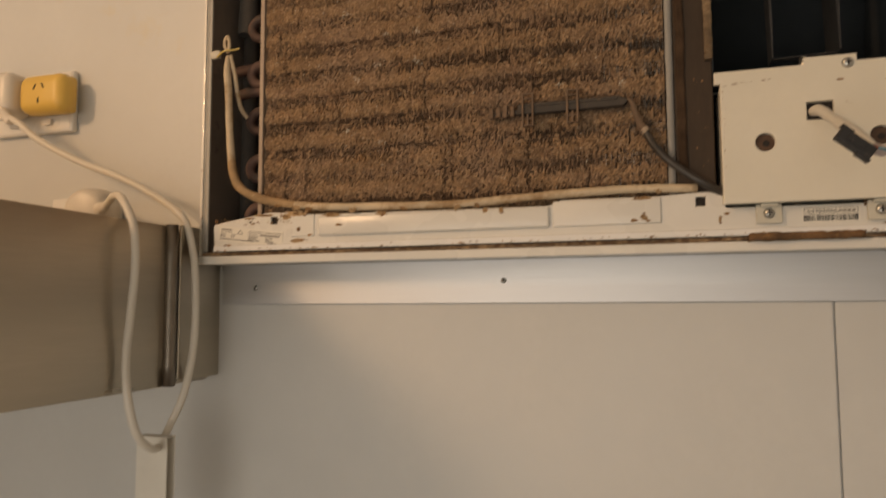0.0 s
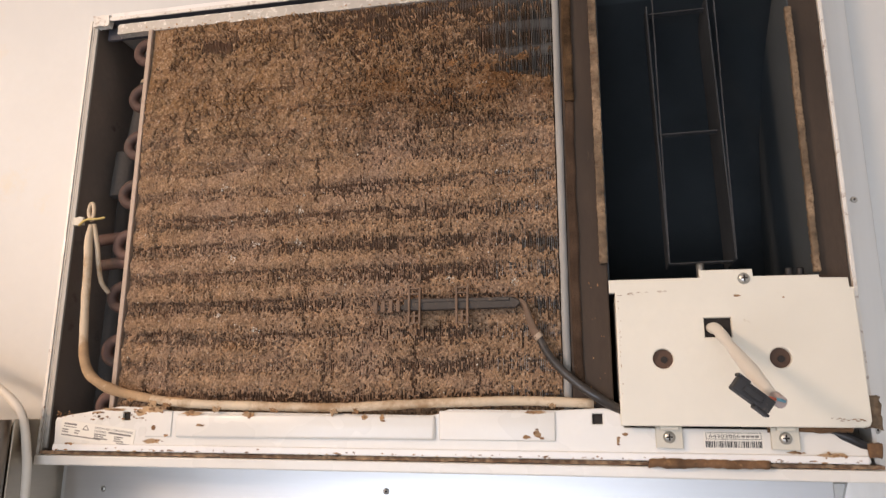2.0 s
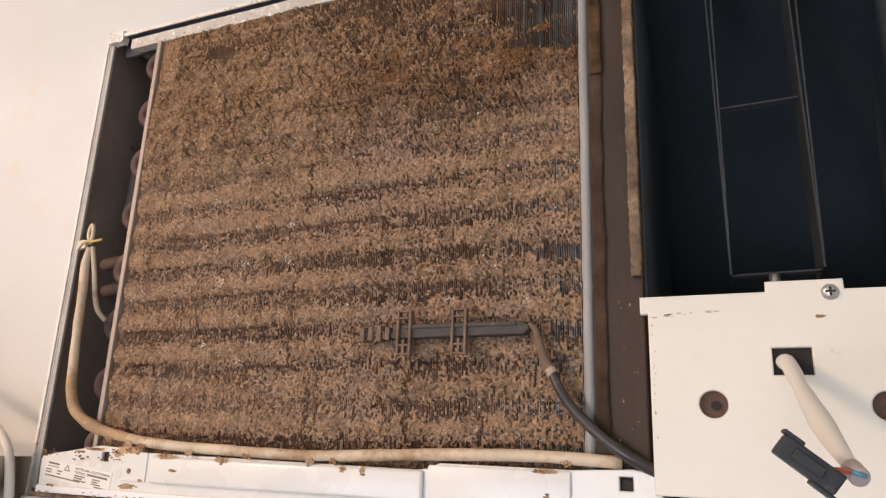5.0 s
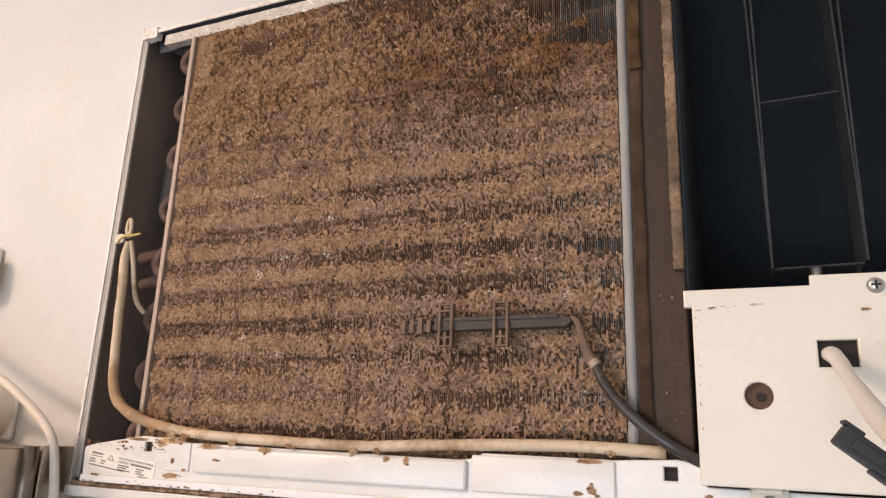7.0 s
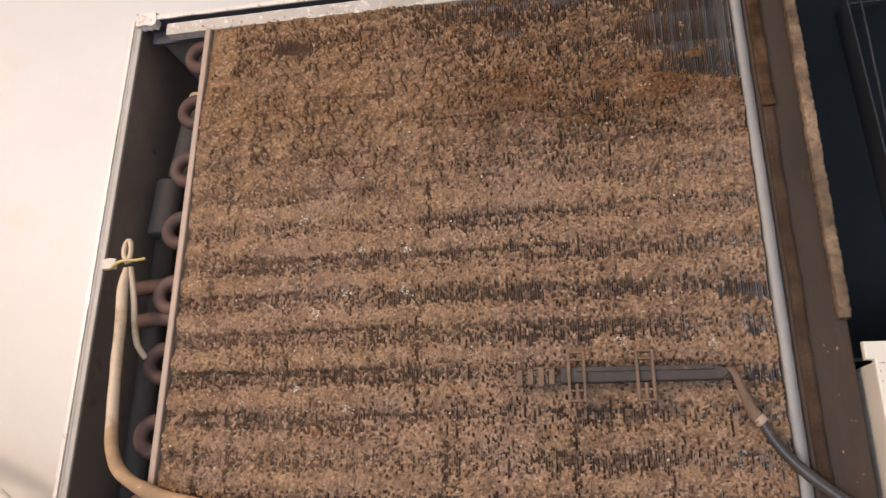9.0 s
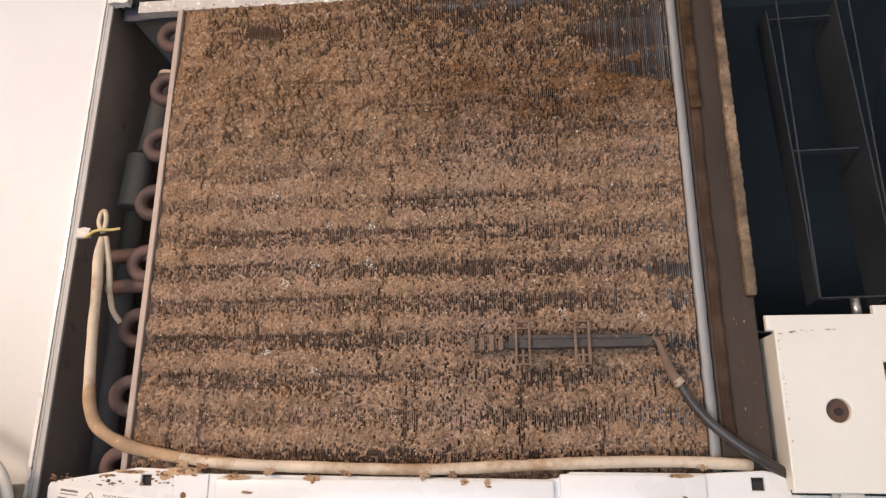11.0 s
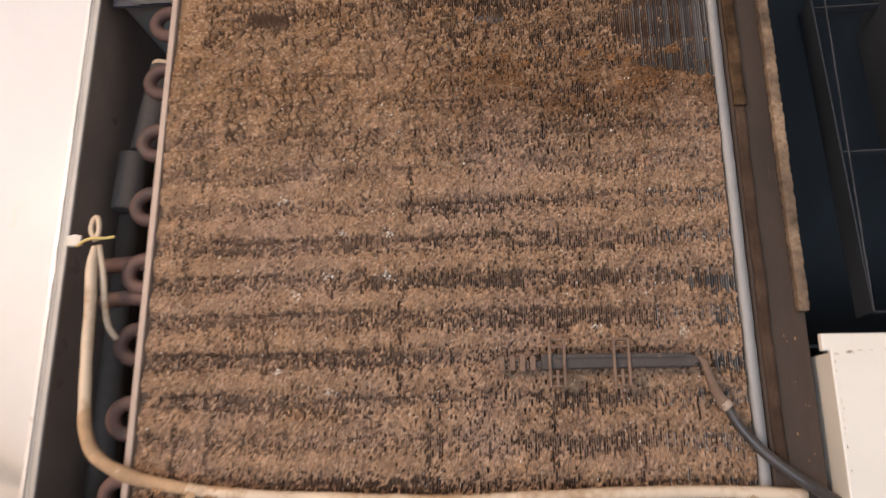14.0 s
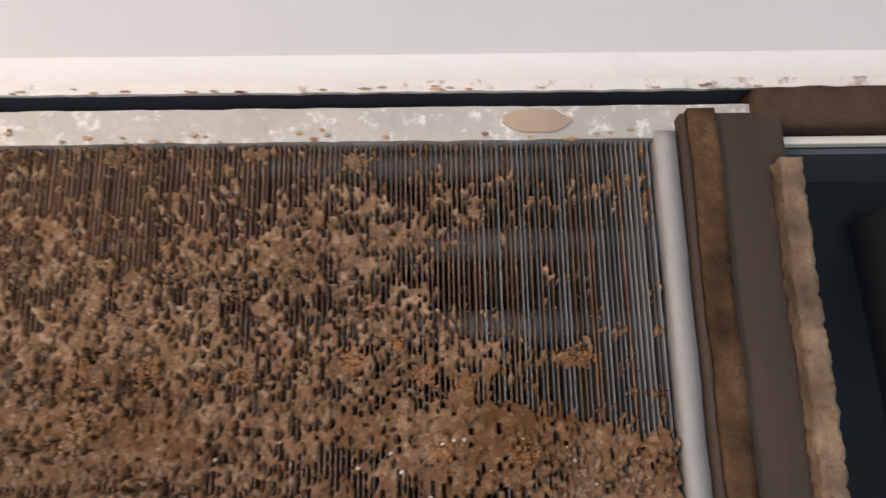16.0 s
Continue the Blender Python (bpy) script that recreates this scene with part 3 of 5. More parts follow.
wrap = part("wrapped_pipe", cylinder((-0.3015, 0.046, 1.9945), (-0.3100, 0.046, 1.923), 0.0100, 0.0105, 20, bevel=0.001), PIPE_WRAP, ac, "pipe wrapped in black insulation", True)
part("pipe_cap", cylinder((-0.3012, 0.046, 1.9985), (-0.3014, 0.046, 1.9948), 0.0092, 0.0098, 20, bevel=0.0008), LEAD, wrap, "cream band round the pipe", True)
part("wrapped_pipe", cylinder((-0.3140, 0.040, 1.919), (-0.3160, 0.040, 1.874), 0.0105, 0.0110, 20, bevel=0.001), PIPE_WRAP, ac, "pipe wrapped in black insulation", True)
part("wrapped_pipe", cylinder((-0.318, 0.05, 1.873), (-0.318, 0.05, 1.66), 0.008, 0.009, 18), PIPE_WRAP, ac, "pipe wrapped in black insulation", True)

fin_mesh = mesh_of("fin", box(-0.00009, 0.00009, 0.0, 0.0200, COIL_Z0, COIL_Z1), FIN)
bare_fin_mesh = mesh_of("fin", box(-0.00009, 0.00009, 0.0, 0.0200, COIL_Z0, COIL_Z1), FIN_CLEAN)
rng = random.Random(4)
for k in range(int((COIL_X1 - COIL_X0) / PITCH)):
    bare = COIL_X0 + PITCH * k > rng.uniform(0.050, 0.105)
    ob = new("fin", bare_fin_mesh if bare else fin_mesh)
    ob.parent = coil
    ob.location = (COIL_X0 + PITCH * (k + 0.5) + rng.uniform(-0.00018, 0.00018), rng.uniform(-0.0003, 0.0003), 0)
    ob.rotation_euler = (0, 0, radians(rng.uniform(-2.5, 2.5)))

# the dust: a felt whose thickness follows the tubes, with clumps, cracks and slits between the fins


def cells(x, z, sx, sz, seed):
    """Voronoi cells: the distances to the nearest and second point, and a random number for the nearest cell."""
    u = x / sx + 0.7 * (lattice(x / sx * 0.9, z / sz * 0.9, seed + 5) - 0.5)
    v = z / sz + 0.7 * (lattice(x / sx * 0.9, z / sz * 0.9, seed + 6) - 0.5)
    iu, iv = np.floor(u), np.floor(v)
    d1, d2, who = np.full(u.shape, 9.0), np.full(u.shape, 9.0), np.zeros(u.shape)
    for du in (-1, 0, 1):
        for dv in (-1, 0, 1):
            cu, cv = iu + du, iv + dv
            px, pz = cu + 0.1 + 0.8 * lattice(cu, cv, seed), cv + 0.1 + 0.8 * lattice(cu, cv, seed + 1)
            d = np.hypot(u - px, v - pz)
            r = lattice(cu, cv, seed + 2)
            nearer = d < d1
            d2 = np.where(nearer, d1, np.minimum(d2, d))
            who = np.where(nearer, r, who)
            d1 = np.where(nearer, d, d1)
    return d1, d2, who


def dust_cover(x, z):
    """How much of the fins the dust hides, 0 to 1."""
    n1 = fractal(x, z, 0.022, 0.016, 9, 4) - 0.5
    low = fractal(x, z, 0.05, 0.035, 3, 3) - 0.5
    right = smooth(x + 0.03 * n1, 0.018, 0.050)
    middle = smooth(-x, 0.05, 0.13)
    zz = z + 0.05 * n1 + 0.02 * low
    cover = 1 - 0.24 * smooth(zz, 1.900, 1.955) * (1 - 0.95 * middle) - 0.20 * smooth(zz, 1.950, 1.985) * (1 - 0.8 * middle) - (0.16 + 0.08 * smooth(-x, 0.06, 0.11)) * smooth(zz, 1.980, 2.000)
    edge = 1.9535 - 0.13 * np.clip(x - 0.04, -0.02, 1) + 0.02 * n1
    cover = cover - right * smooth(z - edge, -0.003, 0.008) * (0.50 + 0.36 * smooth(x, 0.05, 0.095))
    cover = cover + 0.07 * right + 0.40 * spot(x, z, 0.070, 2.010, 0.045, 0.008) + 0.5 * spot(x, z, 0.082, 1.966, 0.010, 0.004) + 0.25 * spot(x, z, 0.03, 1.999, 0.03, 0.006)
    cover = cover - 0.12 * smooth(z, 2.006, 2.020) * smooth(x, -0.02, 0.03)
    cover = cover + 0.24 * spot(x, z, 0.0, 1.990, 0.050, 0.016)
    for cx, cz, rx, rz, a in ((0.099, 1.803, 0.014, 0.006, 0.9), (0.096, 1.779, 0.016, 0.003, 0.6), (0.098, 1.753, 0.012, 0.004, 0.8), (0.06, 1.804, 0.02, 0.003, 0.3),
                              (-0.203, 2.003, 0.016, 0.006, 0.6), 
                              (0.020, 1.935, 0.024, 0.010, 0.3)):
        cover = cover - a * spot(x, z, cx, cz, rx, rz) * (0.7 + 1.2 * (n1 + 0.25))
    cover = np.maximum(cover, 0.17 + 0.2 * low) + 0.26 * right * (spot(x, z, 0.070, 2.010, 0.045, 0.007) + spot(x, z, 0.060, 1.966, 0.040, 0.007)) + 0.10 * right * (1 - smooth(x, 0.05, 0.08))
    return np.clip(cover, 0, 1)


def dust_rows(x, z, low):
    """1 where a tube holds the dust thick, -1 midway between two tubes."""
    return -np.cos(2 * np.pi * (z - 1.6820 + 0.005 * low) / 0.0252)


HOLE_PATCHES = ((-0.047, 1.808, 0.035, 0.005, 0.55), (0.095, 1.801, 0.018, 0.007, 0.9), (0.103, 1.779, 0.012, 0.005, 0.8), (0.096, 1.750, 0.016, 0.006, 0.8), (-0.188, 1.729, 0.030, 0.006, 0.55),
                (-0.140, 1.725, 0.024, 0.006, 0.6), (-0.072, 1.898, 0.036, 0.005, 0.6), (-0.005, 1.896, 0.030, 0.005, 0.6), (-0.115, 1.679, 0.070, 0.005, 0.7), (-0.205, 1.776, 0.012, 0.009, 0.5),
                (-0.235, 1.754, 0.022, 0.004, 0.4), (0.020, 1.706, 0.060, 0.005, 0.3), (0.030, 1.920, 0.032, 0.010, 0.6), (-0.182, 2.002, 0.020, 0.008, 0.8), (0.055, 1.757, 0.05, 0.004, 0.35),
                (-0.105, 1.757, 0.020, 0.008, 0.45), (0.030, 1.835, 0.030, 0.006, 0.35))
HOLE_COLUMNS = ((-0.0965, 1.845, 1.885, 0.75), (-0.1025, 1.728, 1.811, 0.75), (-0.0845, 1.678, 1.724, 0.95), (-0.0080, 1.690, 1.748, 0.8), (-0.2440, 1.684, 1.717, 0.9), (-0.2240, 1.906, 1.954, 1.0),
                (-0.2390, 1.870, 1.900, 0.9), (-0.2525, 1.826, 1.860, 0.85), (-0.2470, 1.815, 1.845, 0.6), (-0.1900, 1.745, 1.800, 0.45), (-0.0780, 1.685, 1.735, 0.6), (-0.1130, 1.700, 1.730, 0.6),
                (-0.0080, 1.880, 2.000, 0.5), (-0.0690, 1.930, 2.010, 0.5), (0.0220, 1.860, 1.900, 0.5), (-0.2230, 1.684, 1.712, 0.7), (-0.0720, 1.845, 1.862, 0.6), (0.0440, 1.690, 1.730, 0.4))
CRACKS = ((1.8592, -0.086, -0.003, 0.014, 1.0), (1.8355, -0.100, -0.016, 0.022, 1.0), (1.8360, -0.228, -0.110, 0.0, 0.6), (1.7870, -0.226, -0.098, 0.0, 0.9), (1.7612, -0.268, -0.112, 0.0, 0.8),
          (1.9325, -0.094, -0.010, 0.005, 1.0), (1.9075, -0.050, 0.107, 0.004, 1.0), (1.8880, -0.020, 0.090, 0.02, 0.5), (1.8625, 0.020, 0.098, 0.02, 0.6), (1.8110, -0.262, -0.185, 0.03, 0.6),
          (1.8110, -0.060, 0.050, 0.01, 0.4), (1.7870, -0.080, 0.060, 0.01, 0.55), (1.9110, -0.205, -0.130, 0.0, 0.4), (1.9560, -0.180, -0.120, -0.05, 0.5), (1.8760, -0.230, -0.170, 0.05, 0.4))


def hole_share(x, z, low, lower, rows):
    """How much of the gaps between the fins stands open, 0 to 1."""
    lumps = smooth(z, 1.920, 1.940) * smooth(1.985 - z, 0, 0.01)
    share = 0.16 + 0.09 * smooth(x, -0.16, 0.0) + 0.12 * lower - 0.30 * lumps * smooth(-x, 0.05, 0.10) + 0.12 * smooth(z, 1.945, 1.965) * smooth(x, -0.10, -0.02)
    share = share + (0.12 + 0.24 * lower) * smooth(-rows, -0.2, 0.8) * (0.35 + 1.3 * smooth(low, -0.15, 0.2)) - 0.12 * smooth(rows, 0.2, 0.9)
    for cx, cz, rx, rz, a in HOLE_PATCHES:
        share = share + a * spot(x, z, cx, cz, rx, rz)
    share = share * (0.45 + 1.1 * fractal(x, z, 0.010, 0.007, 211, 3))
    for k, (cx, za, zb, a) in enumerate(HOLE_COLUMNS):
        bend = 0.0005 * np.sin(z * 310 + 2.1 * k)
        share = share + a * np.exp(-((x - cx - bend) / 0.0017) ** 2) * smooth(z, za - 0.004, za + 0.006) * smooth(zb - z, -0.006, 0.004)
    return share


def dust_height(x, z):
    """Thickness of the dust in front of the fins, in metres; below zero it lies between them."""
    low = fractal(x, z, 0.05, 0.035, 3, 3) - 0.5
    mid = fractal(x, z, 0.011, 0.008, 33, 3) - 0.5
    lower = smooth(1.885 - z, 0, 0.05)
    upper = smooth(z + 0.02 * low, 1.860, 1.915)
    left = smooth(-x, -0.02, 0.10)
    rows = dust_rows(x, z, low)
    c1, c2, cr = cells(x, z, 0.0078, 0.0056, 171)
    a1, a2, ar = cells(x, z, 0.0036, 0.0029, 101)
    b1, _, br = cells(x, z, 0.00165, 0.00150, 131)
    lump = np.sqrt(np.clip(1 - (c1 / 0.9) ** 2, 0, 1)) * (0.25 + 0.75 * cr)
    chunk = np.sqrt(np.clip(1 - (a1 / 0.85) ** 2, 0, 1)) * (0.25 + 0.75 * ar)
    crumb = np.sqrt(np.clip(1 - (b1 / 0.85) ** 2, 0, 1)) * (0.2 + 0.8 * br)
    fine = fractal(x, z, 0.0011, 0.0011, 55, 2) - 0.5
    bold = upper * (0.45 + 0.55 * left)
    h = 0.0003 + 0.0040 * lump * bold * (0.4 + 0.9 * smooth(low + mid, -0.2, 0.2)) - 0.0044 * smooth(0.16 - (c2 - c1), 0, 0.16) * bold * smooth(mid - 0.5 * low, 0.0, 0.12)
    h = h + (0.0006 + 0.0012 * upper) * chunk + (0.0009 - 0.0003 * bold) * crumb + (0.0013 - 0.0005 * bold) * fine + 0.0024 * mid + 0.0012 * low
    h = h - 0.0022 * smooth(0.12 - (a2 - a1), 0, 0.12) * smooth(mid + 0.6 * low, -0.02, 0.12) * (0.3 + 0.7 * upper)
    h = h + 0.0010 * rows * (0.35 + 0.65 * lower)
    # ragged cracks along the thin rows
    wave = 0.006 * (fractal(x, z * 0, 0.03, 1.0, 61, 5) - 0.5) + 0.0016 * (lattice(x / 0.0022, z * 0, 62) - 0.5)
    broken = smooth(fractal(x, z * 0 + 0.4, 0.007, 1.0, 66, 3) + 0.4 * mid, 0.26, 0.42)
    for cz, xa, xb, slope, depth in CRACKS:
        d = np.abs(z - cz - wave - slope * (x - xa))
        wide = 0.0012 + 0.0005 * np.sin(x * 700 + cz * 900) + 0.0004 * np.sin(x * 1900 + cz * 500)
        h = h - 0.0056 * depth * smooth(wide - d, 0, 0.0010) * smooth(x, xa - 0.008, xa + 0.004) * smooth(-x, -xb - 0.008, -xb + 0.004) * broken
    turn_ = (z - 1.6850 + 0.008 * (fractal(x, z * 0, 0.035, 1.0, 63, 4) - 0.5)) / 0.0252
    row = np.floor(turn_ + 0.5)
    off = np.abs(turn_ - row) * 0.0252
    seen = smooth(lattice(x / 0.020 + row * 3.7, row * 1.9, 67), 0.55, 0.8)
    h = h - 0.0024 * seen * smooth(0.0015 - off, 0, 0.0012) * smooth(fractal(x, z, 0.004, 0.004, 69, 2), 0.3, 0.5) * smooth(1.95 - z, 0, 0.02)
    # open gaps between the fins
    pos = (x - COIL_X0) / PITCH
    gap_no = np.floor(pos + 0.5)
    aside = np.abs(pos - gap_no)
    shift = 40 * lattice(gap_no, gap_no * 0, 221)
    hv = 0.62 * lattice(gap_no, z / 0.0026 + shift, 222) + 0.38 * lattice(gap_no, z / 0.0011 + shift, 223)
    share = hole_share(x, z, low, lower, rows)
    thr = 0.90 - 0.46 * np.clip(share, 0, 1.1)
    hole = smooth(hv, thr, thr + 0.07) * smooth(0.46 - aside, 0, 0.10)
    pit = lattice(gap_no, z / 0.0012 + 2 * shift, 225)
    h = h - (0.0030 - 0.0018 * bold) * smooth(pit, 0.70, 0.82) * smooth(share, 0.10, 0.42) * smooth(0.46 - aside, 0, 0.12)
    # where the fins show, ragged flakes are left on their edges
    cover = dust_cover(x, z)
    speck = 0.36 * lattice(x / 0.0012, z / 0.0021, 91) + 0.36 * lattice(x / 0.0008, z / 0.0012, 92) + 0.28 * lattice(x / 0.005, z / 0.004, 93)
    here = smooth(0.22 + 0.66 * cover + 0.12 * smooth(cover, 0.9, 1.0) - speck - 0.10 * (1 - cover) * smooth(0.5 - aside, 0.1, 0.4), -0.02, 0.06)
    h = (h * (0.15 + 0.85 * smooth(cover, 0.4, 1.0)) + 0.0004 * (1 - cover)) * here - 0.0095 * (1 - here)
    # the smooth patch at the upper end of the coil
    flat = smooth(-x, 0.2475, 0.2495) * smooth(z, 1.970, 1.982)
    h = h * (1 - flat) + (0.0006 + 0.0003 * fine) * flat
    deep = 0.0050 + 0.0055 * smooth(lattice(gap_no, z / 0.006 + shift, 224) + 0.4 * smooth(z, 1.93, 1.96), 0.70, 0.85)
    return h * (1 - hole) - deep * hole


def dust_sheet():
    nx, nz = int((COIL_X1 - COIL_X0) / (PITCH / 5)), int((COIL_Z1 - COIL_Z0) / 0.00062)
    xs, zs = np.linspace(COIL_X0 + 0.0002, COIL_X1 - 0.0002, nx), np.linspace(COIL_Z0, COIL_Z1 - 0.0005, nz)
    gx, gz = np.meshgrid(xs, zs)
    h = dust_height(gx, gz)
    jit = 0.00025 * (lattice(gx / 0.0006, gz / 0.0006, 81) - 0.5)
    co = np.stack([gx + jit, -np.clip(h, -0.016, 0.006), gz], -1).reshape(-1, 3)
    idx = np.arange(nx * nz).reshape(nz, nx)
    quads = np.stack([idx[:-1, :-1], idx[:-1, 1:], idx[1:, 1:], idx[1:, :-1]], -1).reshape(-1, 4)
    keep = (h.reshape(-1)[quads].max(1) > -0.0085)
    quads = quads[keep]
    me = bpy.data.meshes.new("dust")
    me.vertices.add(len(co))
    me.vertices.foreach_set("co", co.ravel())
    me.loops.add(quads.size)
    me.loops.foreach_set("vertex_index", quads.ravel())
    me.polygons.add(len(quads))
    me.polygons.foreach_set("loop_start", np.arange(0, quads.size, 4))
    me.update(calc_edges=True)
    me.validate()
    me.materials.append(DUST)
    me.shade_smooth()
    ob = new("dust", me)
    ob.parent = coil
    return tagged(ob, "matted brown dust over the fins", kind="stuff")


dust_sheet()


def scatter(name, count, mat, place, size, flat, seed, label, parent, front=None):
    """Many small ragged clumps joined into one part."""
    rnd = random.Random(seed)
    base = bmesh.new()
    bmesh.ops.create_icosphere(base, subdivisions=2, radius=1)
    ref = [v.co.copy() for v in base.verts]
    tris = [[v.index for v in f.verts] for f in base.faces]
    base.free()
    spots = [place(rnd) for _ in range(count)]
    depth = -np.clip(dust_height(np.array([p[0] for p in spots]), np.array([p[1] for p in spots])), -0.0002, 0.004) if front is None else [front] * count
    verts, faces = [], []
    for (x, z, k), y in zip(spots, depth):
        s = size(rnd) * k
        turn = Euler((rnd.uniform(0, 6), rnd.uniform(0, 6), rnd.uniform(0, 6))).to_matrix()
        long = Vector((rnd.uniform(0.6, 1.7), rnd.uniform(0.6, 1.2), rnd.uniform(0.5, 1.4)))
        off = Vector((rnd.uniform(0, 90), rnd.uniform(0, 90), 0))
        n0 = len(verts)
        for c in ref:
            q = Vector((c.x * long.x, c.y * long.y, c.z * long.z))
            q = turn @ (q * (1 + 0.75 * noise.noise(c * 1.9 + off) + 0.4 * noise.noise(c * 4.5 + off)))
            verts.append((x + q.x * s, float(y) + q.y * s * flat, z + q.z * s))
        faces += [[n0 + i for i in t] for t in tris]
    me = bpy.data.meshes.new(name)
    me.from_pydata(verts, [], faces)
    me.materials.append(mat)
    me.shade_smooth()
    ob = new(name, me)
    ob.parent = parent
    return tagged(ob, label, kind="stuff")


def in_band(rnd):
    x = rnd.uniform(-0.16, 0.045)
    return x, 1.966 + 0.05 * max(0, -x) + rnd.gauss(0, 0.005), 1.0


def anywhere(rnd):
    return rnd.uniform(-0.262, 0.10), rnd.uniform(1.675, 1.945), 1.0


def near(cx, cz, r):
    return lambda rnd: (rnd.gauss(cx, r), rnd.gauss(cz, r * 0.8), 1.0)


scatter("dust_clump", 110, CLUMP, in_band, lambda r: r.uniform(0.0004, 0.0011), 0.5, 5, "rust-brown dust clumps", coil)
for k, (cx, cz, r) in enumerate(((-0.0320, 1.9625, 0.0021), (-0.0175, 1.9590, 0.0016), (-0.0500, 1.9635, 0.0020), (-0.0080, 1.9620, 0.0014), (0.0210, 1.9650, 0.0024), (0.0410, 1.9610, 0.0017),
                                 (0.0515, 1.9590, 0.0012), (0.0340, 1.9690, 0.0009), (0.0665, 1.9392, 0.0016), (0.0455, 1.9412, 0.0019), (0.0820, 1.9650, 0.0020))):
    scatter("dust_tuft", 90, ORANGE, near(cx, cz, r), lambda q: q.uniform(0.0002, 0.0006), 0.6, 50 + k, "orange-brown tuft of dust", coil)
for k, (cx, cz) in enumerate(((-0.0470, 1.9530), (-0.0490, 1.9450), (-0.0610, 1.9580), (-0.0250, 1.9900), (0.0030, 1.9900), (0.0250, 1.9770), (-0.0680, 1.9930), (-0.0390, 1.9770), (-0.0100, 1.9850))):
    scatter("dust_tuft", 80, CLUMP, near(cx, cz, 0.0032), lambda q: q.uniform(0.0002, 0.0007), 0.6, 70 + k, "tan tuft of dust", coil)
scatter("fluff_fleck", 520, FLECK, anywhere, lambda q: q.uniform(0.0002, 0.0006), 0.5, 7, "pale flecks of fluff", coil)
for k, (cx, cz) in enumerate(((-0.183, 1.864), (-0.142, 1.840), (-0.112, 1.840), (-0.150, 1.812), (-0.112, 1.812), (0.020, 1.776), (-0.170, 1.798), (-0.147, 1.738), (-0.180, 1.750), (0.072, 1.772))):
    scatter("fluff_tuft", 20, FLECK, near(cx, cz, 0.0019), lambda q: q.uniform(0.0002, 0.0007), 0.5, 30 + k, "pale tuft of fluff", coil)
scatter("dust_tuft", 60, CLUMP, near(-0.0460, 2.0235, 0.0022), lambda q: q.uniform(0.0004, 0.0011), 0.8, 21, "tuft of dust under the rail", coil)
scatter("dust_tuft", 40, CLUMP, near(-0.0050, 2.0245, 0.0017), lambda q: q.uniform(0.0004, 0.0009), 0.8, 23, "tuft of dust under the rail", coil)
scatter("dust_tuft", 60, CLUMP, near(0.0220, 2.0215, 0.0018), lambda q: q.uniform(0.0004, 0.0010), 0.8, 22, "tuft of dust under the rail", coil)

def foam_blocks(x0, x1, y0, y1, z0, z1, step, seed):
    """A worn foam bar broken across into rounded blocks."""
    bm = lumpy(x0, x1, y0, y1, z0, z1, 0.0011, 0.0005, 600, seed, 0.0007)
    mid_x, mid_y = (x0 + x1) / 2, (y0 + y1) / 2
    for v in bm.verts:
        f = (v.co.z / step + 0.35 * noise.noise(Vector((seed, 3, v.co.z * 90)))) % 1.0
        pillow = math.sqrt(max(0.0, math.sin(math.pi * f)))
        v.co.x = mid_x + (v.co.x - mid_x) * (0.86 + 0.16 * pillow)
        v.co.y = mid_y + (v.co.y - mid_y) * (0.84 + 0.20 * pillow)
    return bm


# divider between coil and outlet, with foam strips
divider = part("divider", box(0.1140, 0.1435, -0.0062, 0.09, 1.660, 2.033, 0.0012), BROWN, ac, "dark brown dusty divider beside the coil")
part("foam_strip", lumpy(0.1156, 0.1232, -0.0088, -0.0064, 1.918, 2.0330, 0.0018, 0.0004, 520, 0.0, 0.0007), FOAM_BROWN, divider, "worn brown foam strip", True)
part("foam_residue", lumpy(0.1156, 0.1225, -0.0074, -0.0064, 1.690, 1.9178, 0.0020, 0.0004, 520, 3.0, 0.0012), FOAM_DARK, divider, "dark residue of the foam strip", True)
part("foam_edge", foam_blocks(0.1376, 0.1438, -0.0125, -0.0064, 1.782, 2.0165, 0.0068, 7), FOAM, divider, "crumbling tan foam edge", True)
part("foam_bar", lumpy(0.1365, 0.3100, -0.0060, 0.009, 2.0285, 2.0405, 0.004, 0.0007, 120, 3), FOAM_DARK, ac, "dark brown foam bar over the air outlet", True)
part("outlet_edge", box(0.144, 0.310, 0.0005, 0.004, 2.0255, 2.0280, 0.0005), CREAM, ac, "thin cream edge over the air outlet")
part("foam_edge", foam_blocks(0.2898, 0.2942, -0.0045, 0.0003, 1.772, 1.985, 0.0060, 2), FOAM, ac, "crumbling tan foam edge", True)

# air outlet: black duct with a frame of vanes
duct = part("air_duct", box(0.1437, 0.1449, 0.0, 0.15, 1.765, 2.0255), BLACK, ac, "black lined air outlet duct")
part("duct_wall", box(0.2925, 0.2934, 0.0, 0.15, 1.765, 2.0255), BLACK, duct)
part("duct_roof", box(0.1450, 0.2924, 0.004, 0.15, 2.0235, 2.0253), BLACK, duct)
part("duct_floor", box(0.1450, 0.2924, 0.035, 0.15, 1.765, 1.767), BLACK, duct)
back = bmesh.new()
for x in (0.1451, 0.2923):
    for y, z in ((0.150, 1.7675), (0.148, 1.84), (0.125, 1.92), (0.080, 1.985), (0.030, 2.0230)):
        back.verts.new((x, y, z))
back.verts.ensure_lookup_table()
for k in range(4):
    back.faces.new((back.verts[k], back.verts[k + 1], back.verts[k + 6], back.verts[k + 5]))
bmesh.ops.solidify(back, geom=back.faces[:], thickness=0.0015)
part("duct_back", back, BLACK, duct, "curved black back of the air outlet", True)
